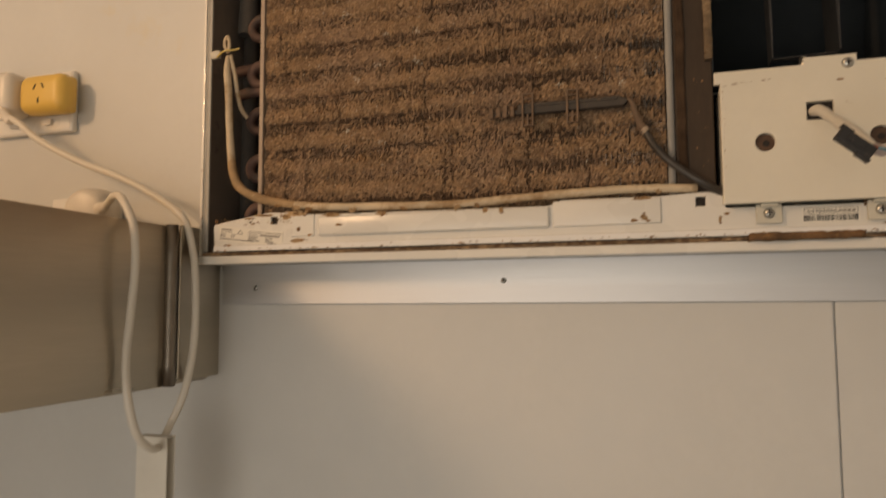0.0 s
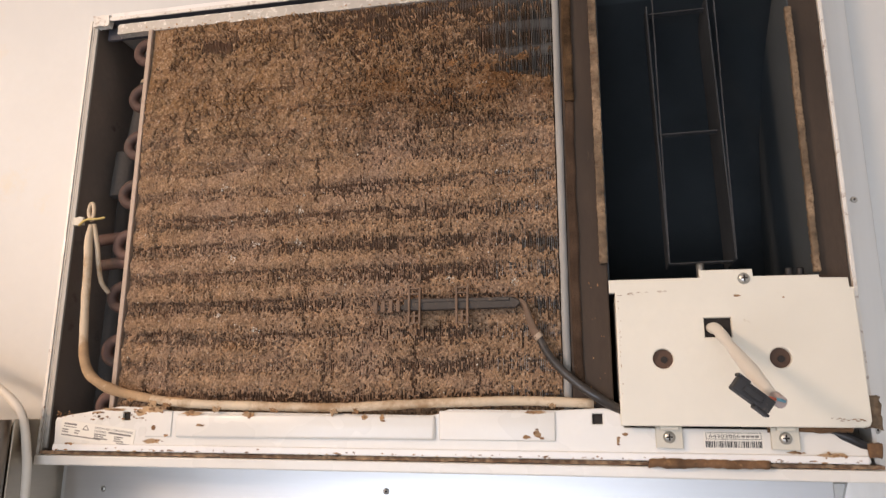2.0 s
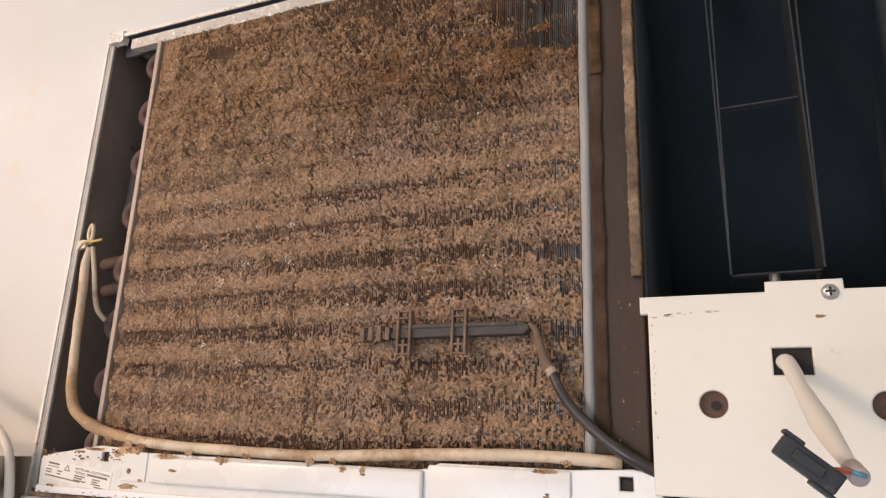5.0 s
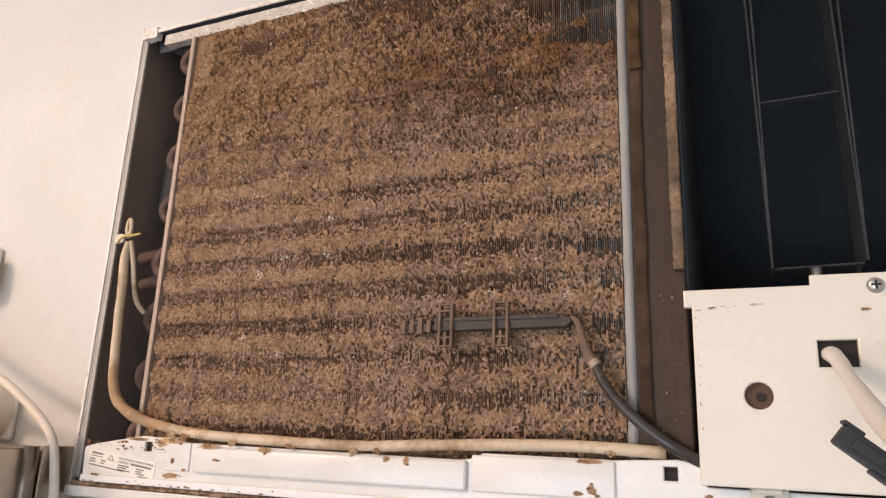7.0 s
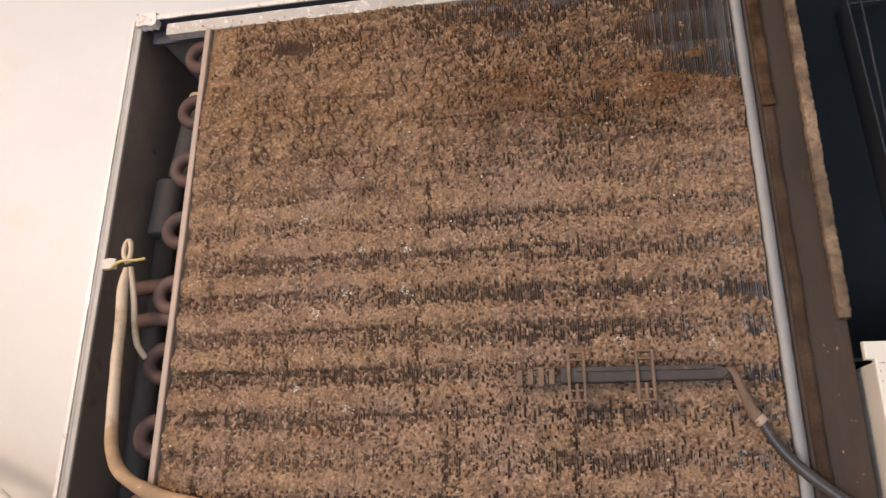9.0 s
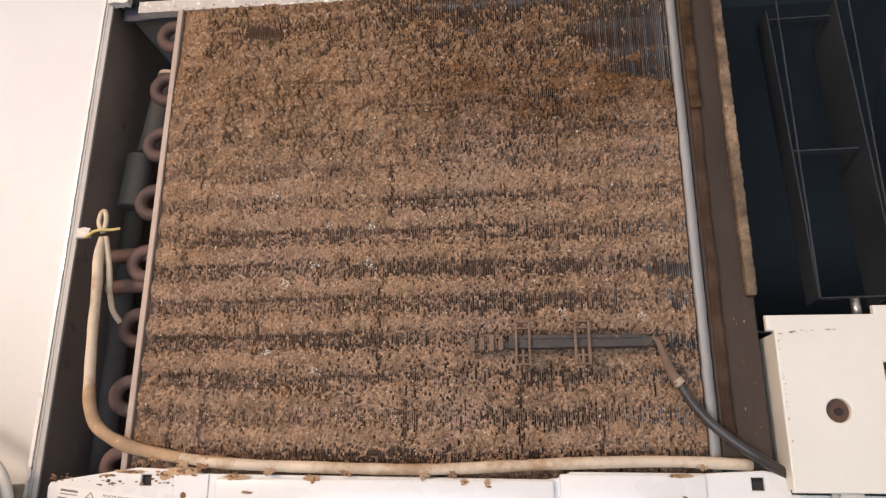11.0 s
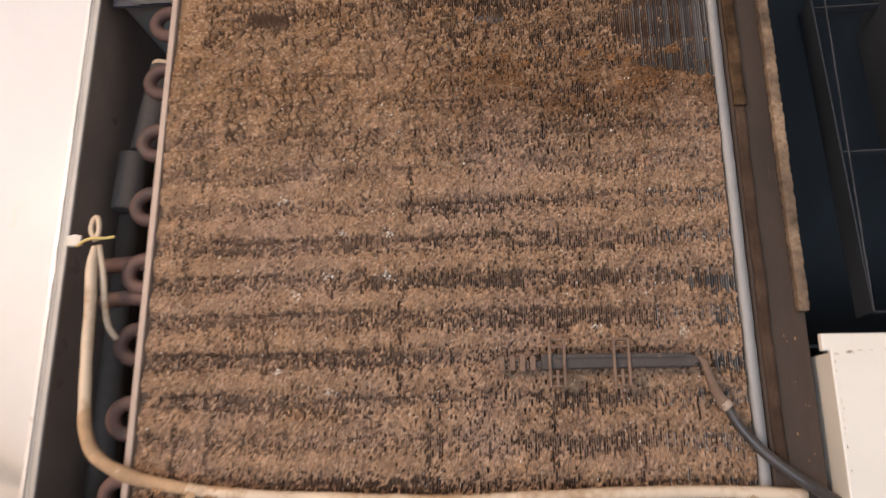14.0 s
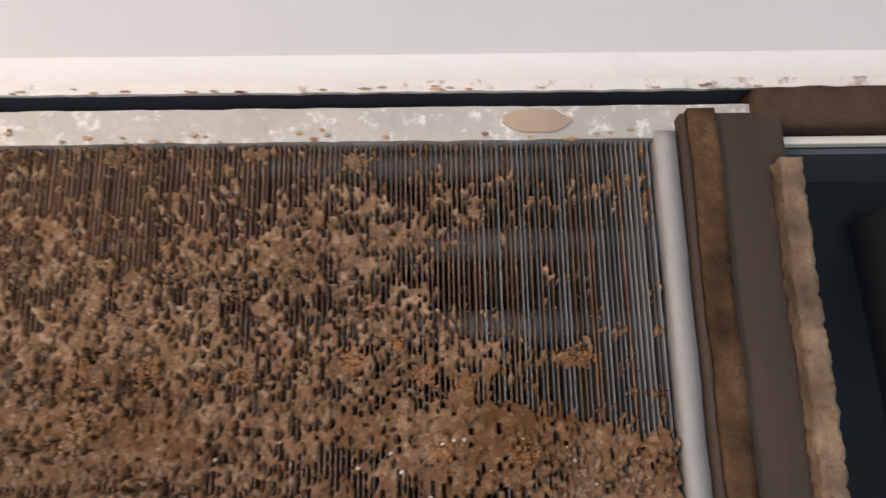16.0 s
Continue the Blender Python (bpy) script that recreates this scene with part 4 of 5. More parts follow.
lean = Matrix.Translation((0.19, 0.010, 1.784)) @ Matrix.Rotation(radians(-1.0), 4, "Y") @ Matrix.Rotation(radians(-2.4), 4, "X") @ Matrix.Translation((-0.19, -0.010, -1.784))
for x0, y0, d in ((0.1903, 0.010, 0.022), (0.2378, 0.002, 0.046)):
    part("vane", box(x0, x0 + 0.0013, y0, y0 + d, 1.784, 2.012, 0.0003, turn=lean), VANE, duct, "black plastic vane")
    part("dust_edge", lumpy(x0 + 0.0001, x0 + 0.0011, y0 - 0.0008, y0 - 0.0001, 1.784, 2.012, 0.004, 0.00025, 300, x0 * 99), VANE_DUST, duct, "line of grey dust on the vane")
for z in (1.7838, 1.8925, 2.0045):
    part("vane_bar", box(0.1917, 0.2377, 0.012, 0.018, z, z + 0.0012, 0.0003, turn=lean), VANE_DUST, duct, "thin dusty cross bar")
part("vane_pivot", cylinder((0.2135, 0.012, 1.770), (0.2135, 0.012, 1.7835), 0.003, n=14), SCREW, duct, "metal pivot pin", True)
for x in (0.276, 0.284):
    part("cable_grommet", cylinder((x, 0.012, 1.769), (x, 0.010, 1.778), 0.0032, 0.0026, 14, bevel=0.001), BLACK_PLASTIC, ac, "", True)

# control box
cb = part("control_box", box(0.1475, 0.3075, -0.0185, 0.030, 1.664, 1.7560), CREAM, ac, "cream control box cover with two knob holes")
front = [(0.1472, 1.6625), (0.3035, 1.6625), (0.3075, 1.6635), (0.3092, 1.6670), (0.3088, 1.72), (0.3080, 1.7570), (0.3055, 1.7575), (0.3050, 1.7640),
         (0.2870, 1.7645), (0.2868, 1.7665), (0.2435, 1.7668), (0.2433, 1.7720), (0.2072, 1.7722), (0.2070, 1.7668), (0.1432, 1.7668), (0.1432, 1.7572), (0.1474, 1.7570)]
part("cover", plate(front, [ring(0.1785, 1.709, 0.0070), ring(0.2565, 1.709, 0.0070), rect(0.2080, 0.2262, 1.7238, 1.7375)], -0.0225, -0.0187, 0.0009), CREAM, cb, "cream plastic cover")
for x in (0.1785, 0.2565):
    part("knob_socket", cylinder((x, -0.0190, 1.709), (x, -0.0186, 1.709), 0.0072, n=24), material("brown_socket", (0.105, 0.058, 0.038), 0.8, vary=0.2), cb)
    part("knob_shaft", cylinder((x + 0.0008, -0.0188, 1.7085), (x + 0.0008, -0.0205, 1.7085), 0.0024, n=10), HOLE, cb)
part("window_recess", box(0.2076, 0.2266, -0.0188, -0.0186, 1.7234, 1.7379), HOLE, cb)
screw(cb, 0.2370, -0.0225, 1.7652, 0.0042)
for x in (0.180, 0.2562):
    tab = part("fixing_tab", plate([(x - 0.0092, 1.6475), (x + 0.0088, 1.6470), (x + 0.0092, 1.6480), (x + 0.0090, 1.6622), (x - 0.0090, 1.6622)], [], -0.0150, -0.0132, 0.0005), BRACKET, cb, "translucent nylon fixing tab")
    part("tab_rib", box(x - 0.0060, x + 0.0062, -0.0190, -0.0151, 1.6600, 1.6624, 0.0005), BRACKET, tab)
    screw(cb, x, -0.0150, 1.6550, 0.0042)
part("sleeve", hose([(0.2125, -0.0175, 1.7310), (0.2145, -0.0330, 1.7278), (0.2170, -0.0560, 1.7165), (0.2205, -0.0800, 1.7030), (0.2250, -0.1010, 1.6895), (0.2288, -0.1155, 1.6800)],
                    lambda s: 0.0032 + 0.0009 * math.sin(s * 3.0) + 0.0005 * math.sin(s * 11), 14, 6, 0.2), WIRE_WHITE, cb, "white cable sleeve", True)
turn = Matrix.Translation((0.2140, -0.1290, 1.6812)) @ Matrix.Rotation(radians(8), 4, "Z") @ Matrix.Rotation(radians(38), 4, "Y") @ Matrix.Scale(0.9, 4)
plug = part("connector", box(-0.0135, 0.0120, -0.0045, 0.0045, -0.0045, 0.0045, 0.0010, turn=turn), BLACK_PLASTIC, cb, "black wire connector")
part("connector_latch", box(-0.0080, 0.0050, -0.0060, -0.0045, -0.0022, 0.0022, 0.0006, turn=turn), BLACK_PLASTIC, plug)
part("connector_key", box(-0.0150, -0.0060, -0.0036, 0.0036, 0.0043, 0.0060, 0.0006, turn=turn), BLACK_PLASTIC, plug)
part("connector_foot", box(0.0030, 0.0135, -0.0036, 0.0036, -0.0060, -0.0043, 0.0006, turn=turn), BLACK_PLASTIC, plug)
part("wire_end", cylinder((0.2282, -0.1140, 1.6808), (0.2302, -0.1215, 1.6775), 0.0038, 0.0036, 18, bevel=0.0008), PINK, cb, "cut ends of coloured wires", True)
part("blue_wire", hose([(0.2262, -0.1205, 1.6802), (0.2292, -0.1232, 1.6790), (0.2320, -0.1212, 1.6782)], 0.0009, 8, 5), BLUE, cb, "", True)
part("red_wire", hose([(0.2190, -0.1270, 1.6795), (0.2225, -0.1265, 1.6800), (0.2275, -0.1215, 1.6795)], 0.0010, 8, 5), RED, cb, "", True)

# drain tray front
tray_line = [(-0.3165, 1.6395), (-0.3180, 1.6625), (-0.3165, 1.6655), (-0.3050, 1.6675), (-0.2570, 1.6748), (-0.2340, 1.6738), (-0.2100, 1.6712), (0.0060, 1.6690), (0.0130, 1.6700),
             (0.0210, 1.6735), (0.1010, 1.6730), (0.1350, 1.6748), (0.1430, 1.6735), (0.1480, 1.6700), (0.1500, 1.6612), (0.2800, 1.6605), (0.2900, 1.6575), (0.3000, 1.6512),
             (0.3080, 1.6480), (0.3095, 1.6400), (0.3080, 1.6385)]
tray = part("drain_tray", plate(tray_line, [rect(-0.2545, -0.2478, 1.6635, 1.6702), rect(0.1275, 0.1347, 1.6634, 1.6706), ring(-0.2247, 1.6577, 0.0017, 12), ring(0.0853, 1.6584, 0.0018, 12)],
                                -0.0110, -0.0085, 0.0008), ENAMEL, ac, "white enamelled drain tray front with rust")
part("tray_backing", box(-0.262, 0.142, -0.0080, -0.0070, 1.645, 1.6690), HOLE, tray)
part("embossed_panel", box(-0.2040, 0.0110, -0.0142, -0.0108, 1.6505, 1.6688, 0.0022, 3), ENAMEL, tray, "", True)
part("embossed_panel", box(0.0140, 0.1010, -0.0126, -0.0108, 1.6508, 1.6722, 0.0012, 3), ENAMEL, tray, "", True)
part("embossed_panel", plate(rect(-0.2320, -0.2085, 1.6505, 1.6712), [ring(-0.2247, 1.6577, 0.0017, 12)], -0.0121, -0.0108, 0.0007), ENAMEL, tray)
part("tray_flange", box(-0.3165, 0.3080, -0.0130, -0.0108, 1.6386, 1.6440, 0.0009), TRIM_WHITE, tray, "white flange along the rusty seam")
part("rust_hole", cylinder((-0.2247, -0.0119, 1.6577), (-0.2247, -0.0124, 1.6577), 0.0021, 0.0012, 10), RUST, tray, "", True)


def patch(name, x, z, rx, rz, y, mat, parent, seed, label="", thick=0.00012, rag=1.0):
    """A thin ragged patch of rust or paint lying on a front."""
    def ragged(a, k):
        c = Vector((math.cos(a) * 1.6, math.sin(a) * 1.6, seed + k))
        return 1 + rag * (0.55 * noise.noise(c) + 0.35 * noise.noise(c * 4))

    n = 48
    pts = [(x + rx * math.cos(a) * ragged(a, 0), z + rz * math.sin(a) * ragged(a, 9)) for a in (2 * math.pi * k / n for k in range(n))]
    return part(name, plate(pts, [], y - thick, y), mat, parent, label)


RUST_SPOTS = (
    (-0.225, 1.6468, 0.009, 0.0026, -0.0110), (-0.226, 1.6727, 0.014, 0.0030, -0.0121), (-0.238, 1.6700, 0.007, 0.0030, -0.0110), (-0.190, 1.6692, 0.009, 0.0022, -0.0142),
    (-0.140, 1.6685, 0.006, 0.0022, -0.0142), (-0.044, 1.6672, 0.0026, 0.0024, -0.0142), (-0.030, 1.6670, 0.0024, 0.0028, -0.0142), (0.086, 1.6714, 0.009, 0.0015, -0.0126),
    (0.0875, 1.6560, 0.0028, 0.0034, -0.0126), (0.080, 1.6535, 0.002, 0.0012, -0.0126), (0.091, 1.6530, 0.002, 0.0010, -0.0126), (-0.262, 1.6722, 0.012, 0.0016, -0.0110),
    (-0.278, 1.6697, 0.007, 0.0010, -0.0110), (0.285, 1.6440, 0.012, 0.0018, -0.0130), (-0.300, 1.6445, 0.004, 0.0008, -0.0130), (0.145, 1.6520, 0.0012, 0.0040, -0.0110),
    (0.150, 1.6565, 0.003, 0.0010, -0.0110), (-0.213, 1.6520, 0.002, 0.0008, -0.0121), (-0.182, 1.6600, 0.005, 0.0009, -0.0142), (0.262, 1.6455, 0.006, 0.0008, -0.0110))
rng = random.Random(77)
for k, (x, z, rx, rz, y) in enumerate(RUST_SPOTS):
    patch("rust_stain", x, z, rx * 0.85, rz * 0.8, y, STAIN_PALE, tray, k * 3.1, "tan rust stain")
    for m in range(4 + int(rx * 500)):
        a, d = rng.uniform(0, 6.28), rng.uniform(0, 1.05)
        q = rng.uniform(0.0004, 0.0012)
        patch("rust_patch", x + rx * d * math.cos(a), z + rz * d * math.sin(a), q * rng.uniform(0.8, 2.0), q * 0.7, y - 0.00014 - 0.00002 * m, (STAIN, RUST)[m % 2], tray, k * 3.1 + m)
# rust specks along the flange over the seam
for m in range(90):
    q = rng.uniform(0.0003, 0.0008)
    patch("flange_speck", rng.uniform(-0.315, 0.306), 1.6390 + abs(rng.gauss(0, 0.0012)), q * rng.uniform(1.0, 3.0), q * 0.7, -0.0130, (STAIN, RUST, STAIN_PALE)[m % 3], tray, m * 1.1, "", 0.0001)
for m in range(40):
    q = rng.uniform(0.0003, 0.0009)
    patch("edge_speck", -0.3155 + 0.10 * rng.random() ** 2, 1.6640 + rng.uniform(-0.0005, 0.0065), q * 1.8, q * 0.8, -0.0111, (STAIN, RUST)[m % 2], tray, m * 1.6, "", 0.0001)
# brown spots and a tan stain on the rail, flaking paint along the top edge
patch("tan_stain", 0.0735, 2.0325, 0.0098, 0.0036, -0.0024, TAN_STAIN, ac, 4.4, "faded tan stain on the rail", 0.0003, 0.3)
for m in range(60):
    x = rng.uniform(-0.30, 0.135)
    q = rng.uniform(0.0003, 0.0007)
    patch("rail_spot", x, 2.0265 + abs(rng.gauss(0, 0.0022)), q * 1.6, q, -0.0023, (STAIN_PALE, STAIN)[m % 4 == 0], ac, m * 1.7, "", 0.0003)
for m in range(40):
    x = rng.uniform(-0.32, 0.31)
    q = rng.uniform(0.0003, 0.0006)
    patch("lip_rust", x, 2.0414 + abs(rng.gauss(0, 0.0008)), q * 2.6, q * 0.7, -0.0043, (STAIN_PALE, STAIN)[m % 5 == 0], ac, m * 2.3, "", 0.00015)
for m in range(46):
    f = rng.random()
    x, z = ((0.1500 + 0.034 * f, 1.7555 + 0.0022 * f + rng.gauss(0, 0.0005)), (0.1492 + abs(rng.gauss(0, 0.0006)), 1.668 + 0.085 * f), (0.3045 - 0.022 * f * f, 1.6668 + abs(rng.gauss(0, 0.0010))))[m % 3]
    q = rng.uniform(0.0003, 0.0009) * (1.0, 0.5, 1.0)[m % 3]
    patch("dirt_mark", x, z, q * (2.0 if m % 3 != 1 else 0.8), q * (0.35 if m % 3 != 1 else 1.6), -0.0225, (TAN_STAIN, STAIN_PALE, STAIN)[m % 3], cb, m * 1.3, "", 0.0001)
patch("dirt_mark", 0.2312, 1.7530, 0.0022, 0.0009, -0.0225, STAIN, cb, 8.8)
patch("dirt_mark", 0.2620, 1.7510, 0.0010, 0.0004, -0.0225, STAIN, cb, 9.8)
for m in range(22):
    q = rng.uniform(0.0002, 0.0006)
    patch("dirt_speck", rng.uniform(0.1190, 0.1425), 1.668 + 0.11 * rng.random() ** 1.3, q, q * rng.uniform(0.7, 2.2), -0.0062, (RUST, RUST, STAIN)[m % 3], divider, m * 1.9, "", 0.0002)
part("rust_clump", lumpy(0.165, 0.245, -0.0145, -0.0100, 1.6345, 1.6402, 0.003, 0.0012, 200, 5), RUST, ac, "crumbling rust along the seam", True)
part("rust_clump", lumpy(0.246, 0.300, -0.0120, -0.0085, 1.6590, 1.6625, 0.003, 0.0012, 200, 8), RUST, ac, "crumbling rust below the control box", True)
part("rust_clump", lumpy(0.3080, 0.3165, -0.0180, -0.0050, 1.6620, 1.6830, 0.003, 0.0020, 200, 2), FOAM, ac, "crumbling foam and dirt in the corner", True)
part("rust_clump", lumpy(0.3080, 0.3170, -0.0120, -0.0020, 1.6430, 1.6520, 0.003, 0.0015, 200, 6), RUST, ac, "rusty dirt in the corner", True)
part("corner_cable", hose([(0.285, -0.006, 1.660), (0.296, -0.010, 1.656), (0.306, -0.009, 1.651), (0.314, -0.004, 1.648)], 0.0032, 12, 6), BLACK_PLASTIC, ac, "black cable in the corner", True)

# rating label and barcode label
tilt = 6.5
label_turn = Matrix.Translation((-0.3125, 0, 1.6498)) @ Matrix.Rotation(radians(tilt), 4, "Y")
sticker = part("rating_label", box(0.0, 0.0705, -0.01135, -0.01105, 0.0, 0.0140, turn=label_turn), PAPER, tray, "yellowed paper rating label")


def on_label(u, v):
    return label_turn @ Vector((u, -0.01140, v))


def bar_on_label(u0, u1, v0, v1, mat=INK_GREY):
    part("print_bar", box(u0, u1, -0.01150, -0.01136, v0, v1, turn=label_turn), mat, sticker)


a = on_label(0.0325, 0.0104)
lettering("lettering", "ROOM AIR CONDITIONER", a.x, a.y, a.z, 0.0017, INK_GREY, sticker, tilt, 0.036)
a = on_label(0.0325, 0.0078)
lettering("lettering", "MODEL", a.x, a.y, a.z, 0.0017, INK_GREY, sticker, tilt, 0.0115)
bar_on_label(0.0460, 0.0670, 0.0080, 0.0094)
bar_on_label(0.0030, 0.0150, 0.0106, 0.0120)
bar_on_label(0.0030, 0.0150, 0.0088, 0.0094)
mark = plate([(0.0205, 0.0080), (0.0275, 0.0080), (0.0240, 0.0125)], [[(0.0218, 0.0087), (0.0262, 0.0087), (0.0240, 0.0116)]], -0.01150, -0.01136)
mark.transform(label_turn)
part("print_mark", mark, INK_GREY, sticker)
for u0, u1, v in ((0.002, 0.008, 0.0062), (0.014, 0.019, 0.0062), (0.002, 0.008, 0.0043), (0.014, 0.018, 0.0043), (0.033, 0.044, 0.0058), (0.052, 0.060, 0.0058), (0.033, 0.042, 0.0042),
                  (0.052, 0.058, 0.0042), (0.033, 0.046, 0.0026), (0.052, 0.061, 0.0026), (0.002, 0.040, 0.0018), (0.055, 0.067, 0.0010)):
    bar_on_label(u0, u1, v, v + 0.0009)
code = part("barcode_label", box(0.2035, 0.2430, -0.0114, -0.0111, 1.6470, 1.6590), PAPER, tray, "white barcode label")
part("print_frame", plate(rect(0.2050, 0.2415, 1.6537, 1.6583), [rect(0.2053, 0.2412, 1.6540, 1.6580)], -0.0116, -0.0114), INK, code)
lettering("lettering", "64303866", 0.2068, -0.0115, 1.6548, 0.0023, INK, code, 0.0, 0.0205)
for k in range(4):
    part("print_bar", box(0.2285 + 0.003 * k, 0.2308 + 0.003 * k, -0.0116, -0.0114, 1.6550, 1.6565), INK_GREY, code)
rng = random.Random(12)
x = 0.2045
while x < 0.2415:
    w = rng.choice((0.0003, 0.0003, 0.0006, 0.0008))
    part("barcode_bar", box(x, x + w, -0.0116, -0.0114, 1.6482, 1.6526), INK, code)
    x += w + rng.choice((0.0003, 0.0004, 0.0007))

# insulated lead round the coil, tied at its upper end
LEAD_LINE = [(-0.3055, -0.0110, 1.8330), (-0.3052, -0.0125, 1.8180), (-0.3030, -0.0125, 1.7950), (-0.3015, -0.0125, 1.7660), (-0.2990, -0.0125, 1.7350), (-0.2958, -0.0125, 1.7140),
                                    (-0.2860, -0.0125, 1.6985), (-0.2620, -0.0125, 1.6872), (-0.2250, -0.0125, 1.6805), (-0.1880, -0.0125, 1.6770), (-0.1200, -0.0120, 1.6750), (-0.0660, -0.0115, 1.6745),
                                    (-0.0200, -0.0115, 1.6765), (0.0240, -0.0115, 1.6785), (0.0800, -0.0115, 1.6797), (0.1290, -0.0100, 1.6780)]
lead = part("insulated_lead", hose(LEAD_LINE,
                                   lambda s: 0.0022 + 0.0014 * min(1.0, s * 12), 14, 8, 0.12), LEAD, ac, "yellowed insulated lead with brown stains", True)
part("lead_loop", hose([(-0.3060, -0.0105, 1.8370), (-0.3100, -0.0100, 1.8440), (-0.3095, -0.0100, 1.8520), (-0.3062, -0.0105, 1.8528), (-0.3042, -0.0110, 1.8450), (-0.3050, -0.0110, 1.8370)], 0.0017, 10, 6), LEAD, lead, "", True)
part("second_strand", hose([(-0.3035, -0.0100, 1.8340), (-0.2995, -0.0080, 1.8150), (-0.2975, -0.0050, 1.7950), (-0.2960, -0.0010, 1.7820), (-0.2930, 0.0060, 1.7740)], 0.0021, 10, 6), LEAD, lead, "", True)
part("twist_tie", hose([(-0.3180, -0.0110, 1.8335), (-0.3110, -0.0140, 1.8365), (-0.3050, -0.0150, 1.8375), (-0.2980, -0.0130, 1.8380), (-0.2925, -0.0110, 1.8395)], 0.0011, 8, 5), TIE, lead, "yellowed twist tie", True)
part("tie_anchor", lumpy(-0.3320, -0.3215, -0.0025, 0.0, 1.8365, 1.8440, 0.002, 0.0008, 250), BRACKET, ac, "white clip on the cabinet edge")

part("stained_bend", hose(LEAD_LINE[4:10], lambda s: 0.0031 + 0.0011 * math.sin(math.pi * s), 14, 10, 0.25), STAIN_PALE, lead, "brown-stained bend of the lead", True)
rng = random.Random(31)
line = spline(LEAD_LINE, 16)
for m, (f, low, count) in enumerate(((0.50, 0.002, 34), (0.535, 0.003, 50), (0.56, 0.003, 44), (0.62, 0.003, 22), (0.665, 0.003, 18), (0.73, 0.003, 24),
                                     (0.755, 0.003, 22), (0.955, 0.002, 16))):
    q = line[int(f * len(line))]
    scatter("rust_crumb", count, (STAIN, STAIN_PALE)[m % 2], near(q.x, q.z - low, 0.0016), lambda r: r.uniform(0.0005, 0.0010), 0.35, 300 + m, "brown crumbs of rust", lead, q.y - 0.0030)

# temperature sensor held on the coil
sens = part("temperature_sensor", plate([(-0.0150, 1.7492), (0.0735, 1.7500), (0.0768, 1.7530), (0.0762, 1.7556), (0.0700, 1.7582), (-0.0150, 1.7584)], [], -0.0125, -0.0060, 0.0008), SENSOR, ac, "dark dusty sensor holder clipped onto the coil")
part("sensor_ridge", box(-0.0060, 0.0690, -0.0136, -0.0124, 1.7552, 1.7580, 0.0006), SENSOR, sens)
rnd_x = lambda q: (q.uniform(-0.040, 0.074), 1.7584 + abs(q.gauss(0, 0.0006)), 1.0)
scatter("dust_crumb", 150, CLIP, rnd_x, lambda q: q.uniform(0.0003, 0.0008), 0.8, 401, "brown dust along the holder", sens, -0.0098)
scatter("dust_crumb", 60, CLIP, lambda q: (q.gauss(-0.030, 0.007), 1.7530 + q.gauss(0, 0.0035), 1.0), lambda q: q.uniform(0.0004, 0.0010), 0.7, 402, "brown dust over the prongs", sens, -0.0090)
for k in range(4):
    part("prong", box(-0.0405 + 0.0062 * k, -0.0370 + 0.0062 * k, -0.0105, -0.0040, 1.7480 + 0.0008 * (k % 2), 1.7575 + 0.0006 * (k % 3), 0.0007), CLIP, sens)
part("prong_bar", box(-0.0410, -0.0125, -0.0085, -0.0045, 1.7505, 1.7545, 0.0007), SENSOR, sens)
for xc in (-0.0060, 0.0320):
    clip = part("clip", box(xc - 0.0052, xc - 0.0034, -0.0148, -0.0100, 1.7380, 1.7672, 0.0005), CLIP, sens, "dust-coated ladder clip")
    part("clip_side", box(xc + 0.0034, xc + 0.0052, -0.0148, -0.0100, 1.7380, 1.7672, 0.0005), CLIP, clip)
    for z in (1.7384, 1.7440, 1.7615, 1.7658):
        part("clip_rung", box(xc - 0.0034, xc + 0.0034, -0.0144, -0.0110, z, z + 0.0013, 0.0003), CLIP, clip)
    part("clip_middle", box(xc - 0.0009, xc + 0.0009, -0.0146, -0.0110, 1.7384, 1.7485, 0.0003), CLIP, clip)
part("sensor_wire", hose([(0.0755, -0.0095, 1.7560), (0.0800, -0.0100, 1.7530), (0.0830, -0.0105, 1.7430), (0.0865, -0.0110, 1.7330), (0.0900, -0.0115, 1.7270)], lambda s: 0.0014 + 0.0022 * s, 12, 6, 0.15), CLIP, sens, "dust-coated wire", True)
part("wire_collar", cylinder((0.0888, -0.0115, 1.7290), (0.0915, -0.0117, 1.7258), 0.0036, n=16, bevel=0.0006), TAN_STAIN, sens, "pale wire collar", True)
part("wire_sleeve", hose([(0.0905, -0.0116, 1.7268), (0.0965, -0.0125, 1.7150), (0.1060, -0.0135, 1.7030), (0.1200, -0.0145, 1.6905), (0.1340, -0.0140, 1.6810), (0.1495, -0.0080, 1.6725)], lambda s: 0.0029 + 0.0006 * s, 14, 6, 0.05),
     SLEEVE, sens, "dusty dark wire sleeve", True)

# ---- socket, adaptor, plugs and cable on the wall ----
outlet = thing("power_outlet", (-0.589, WALL, 1.819), "white double power outlet plate on the wall", "power outlet")
part("plate", box(-0.6485, -0.5335, WALL - 0.009, WALL, 1.7845, 1.8550, 0.0022, 3), SOCKET, outlet, "", True)
part("plate_rim", plate([(-0.646, 1.787), (-0.536, 1.787), (-0.536, 1.8525), (-0.646, 1.8525)], [rect(-0.644, -0.538, 1.789, 1.8505)], WALL - 0.0098, WALL - 0.0088), SOCKET, outlet)
part("switch", box(-0.572, -0.560, WALL - 0.013, WALL - 0.009, 1.793, 1.800, 0.001), SOCKET, outlet)
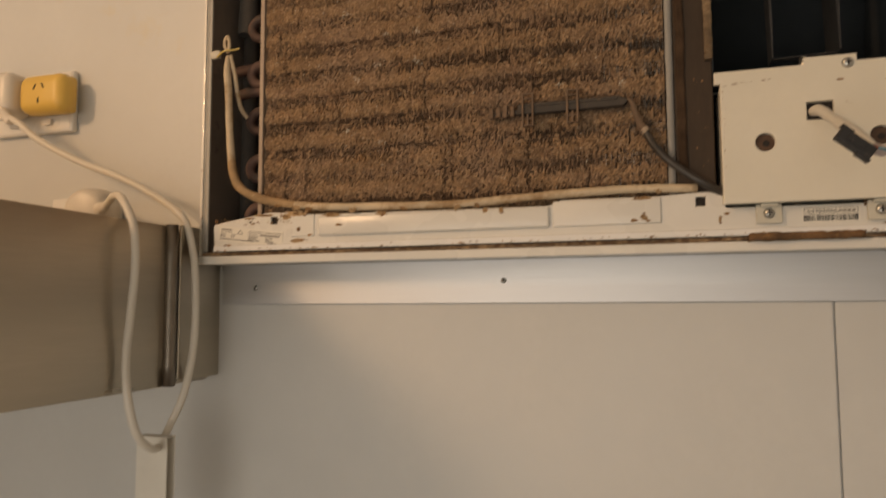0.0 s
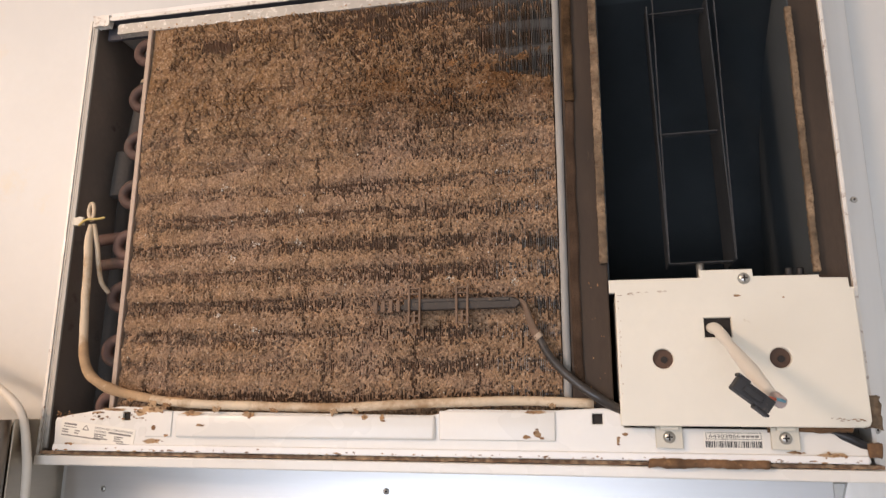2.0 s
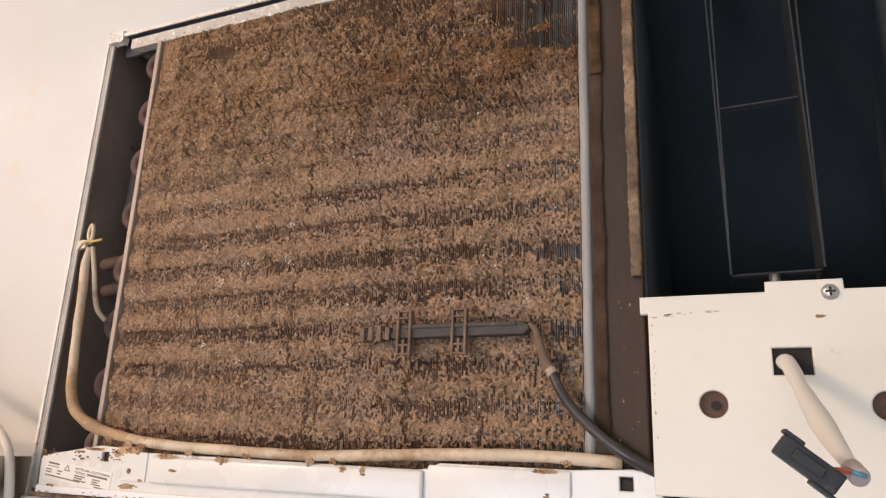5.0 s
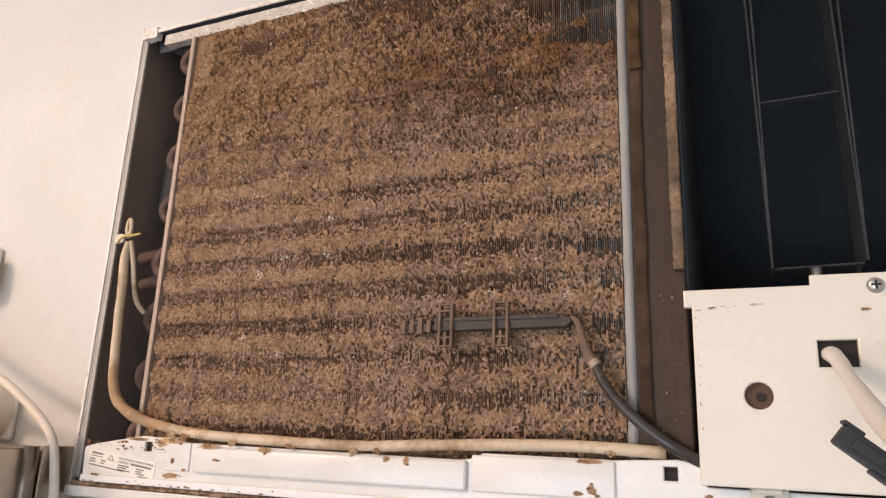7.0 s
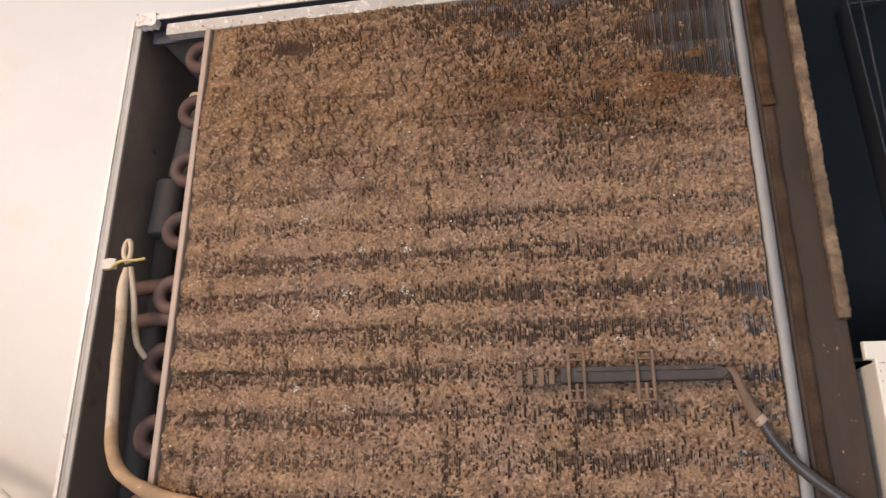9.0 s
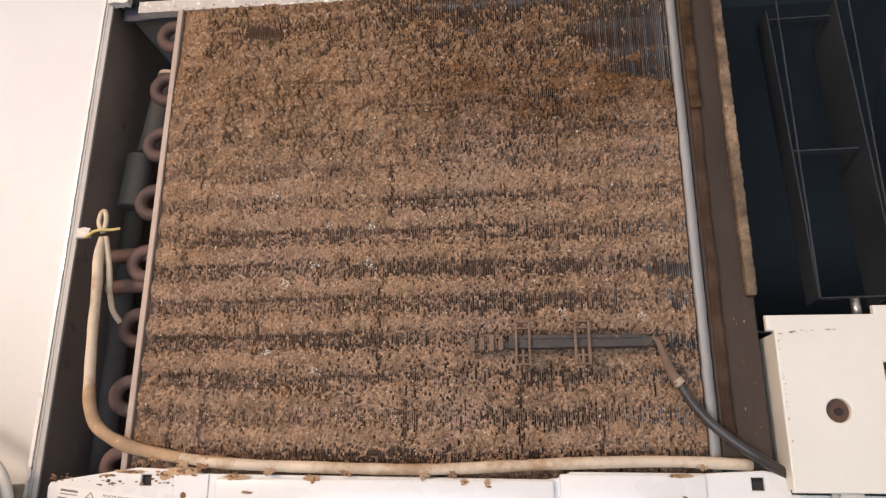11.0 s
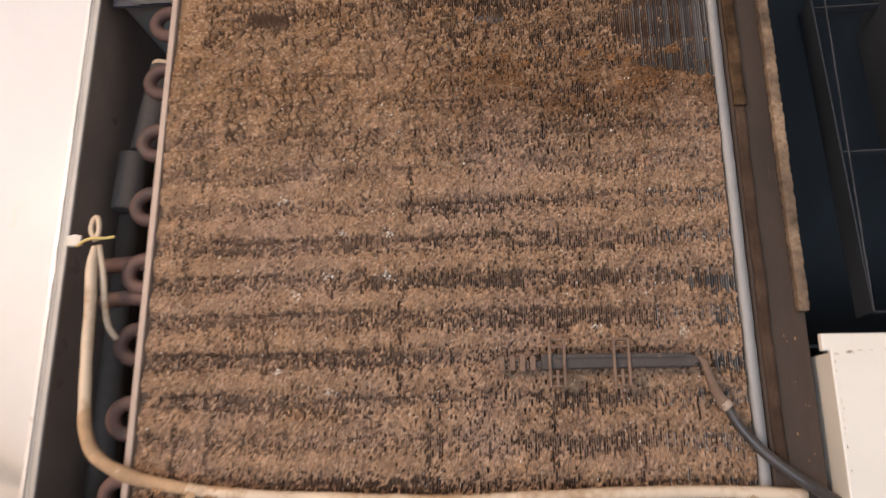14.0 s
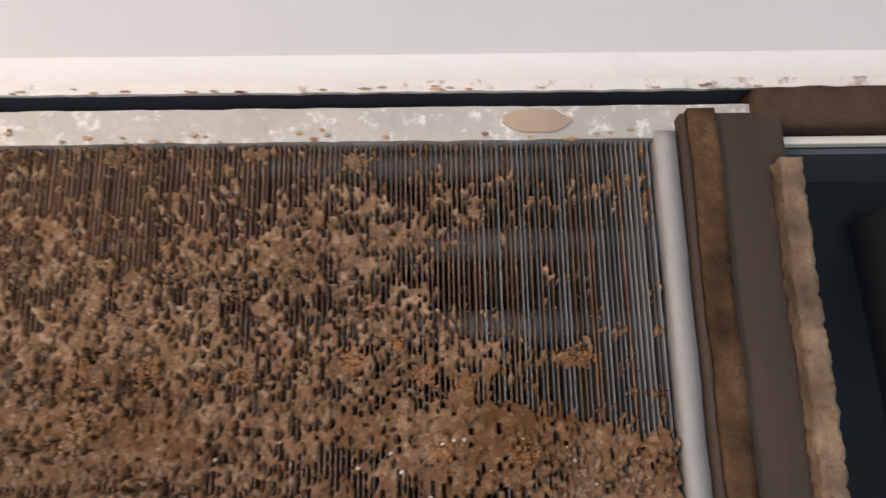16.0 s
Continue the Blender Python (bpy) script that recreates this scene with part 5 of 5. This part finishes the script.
part("switch", box(-0.620, -0.608, WALL - 0.013, WALL - 0.009, 1.793, 1.800, 0.001), SOCKET, outlet)
ad = thing("plug_adaptor", (-0.547, WALL - 0.01, 1.823), "yellow plastic plug adaptor pushed into the power outlet", "adaptor")
part("body", box(-0.586, -0.5215, WALL - 0.037, WALL - 0.0099, 1.8010, 1.8455, 0.0125, 5), YELLOW, ad, "", True)
part("shoulder", box(-0.583, -0.5245, WALL - 0.022, WALL - 0.0098, 1.8030, 1.8440, 0.004, 3), YELLOW, ad, "", True)
for x, z, rot in ((-0.5590, 1.8295, 28), (-0.5480, 1.8300, -28), (-0.5535, 1.8140, 0)):
    t = Matrix.Translation((x, 0, z)) @ Matrix.Rotation(radians(rot), 4, "Y")
    part("slot", box(-0.0008, 0.0008, WALL - 0.0374, WALL - 0.0366, -0.0032, 0.0032, turn=t), HOLE, ad)
pl = thing("power_plug", (-0.603, WALL - 0.04, 1.822), "pale grey power plug in the yellow adaptor", "plug")
part("body", box(-0.637, -0.5865, WALL - 0.046, WALL - 0.010, 1.800, 1.850, 0.011, 4), CLEAR, pl, "", True)
part("cord_grip", cylinder((-0.598, -0.008, 1.803), (-0.578, -0.012, 1.789), 0.0070, 0.0048, 16, bevel=0.001), CLEAR, pl, "", True)
cord_a = [(-0.588, -0.010, 1.797), (-0.566, -0.014, 1.786), (-0.546, -0.014, 1.771), (-0.520, -0.014, 1.756), (-0.473, -0.016, 1.735), (-0.429, -0.018, 1.719), (-0.388, -0.020, 1.700), (-0.346, -0.022, 1.673),
          (-0.333, -0.022, 1.640), (-0.329, -0.022, 1.605), (-0.329, -0.022, 1.555), (-0.338, -0.022, 1.506), (-0.349, -0.028, 1.474), (-0.343, -0.050, 1.459), (-0.331, -0.078, 1.463), (-0.332, -0.096, 1.482),
          (-0.3405, -0.099, 1.529), (-0.3365, -0.100, 1.577), (-0.333, -0.100, 1.621), (-0.337, -0.099, 1.655), (-0.356, -0.092, 1.681), (-0.392, -0.062, 1.690), (-0.430, -0.026, 1.692), (-0.452, -0.008, 1.690)]
part("cord", hose(cord_a, 0.0036, 12, 8), WIRE_WHITE, pl, "white cord hanging in a loop", True)
low = thing("round_plug", (-0.490, WALL, 1.687), "white round plug above the steel box", "plug")
part("body", cylinder((-0.492, WALL - 0.003, 1.690), (-0.487, WALL - 0.038, 1.688), 0.0265, 0.0230, 32, bevel=0.006), CLEAR, low, "", True)
part("base", box(-0.560, -0.466, WALL - 0.006, WALL, 1.6640, 1.7080, 0.002), SOCKET, low, "", True)
part("cord_grip", cylinder((-0.470, 0.004, 1.690), (-0.450, -0.009, 1.690), 0.0068, 0.0048, 16, bevel=0.001), CLEAR, low, "", True)
tag = thing("cord_tag", (-0.346, -0.05, 1.40), "blank white paper tag folded over the hanging cord", "tag")
part("paper", box(-0.3630, -0.3300, -0.0560, -0.0553, 1.372, 1.4680, 0.0002, 1), PAPER, tag)
part("fold", box(-0.3630, -0.3300, -0.0552, -0.0450, 1.4668, 1.4680, 0.0004, 1), PAPER, tag)
part("back_leaf", box(-0.3630, -0.3300, -0.0449, -0.0442, 1.376, 1.4680, 0.0002, 1), PAPER, tag)
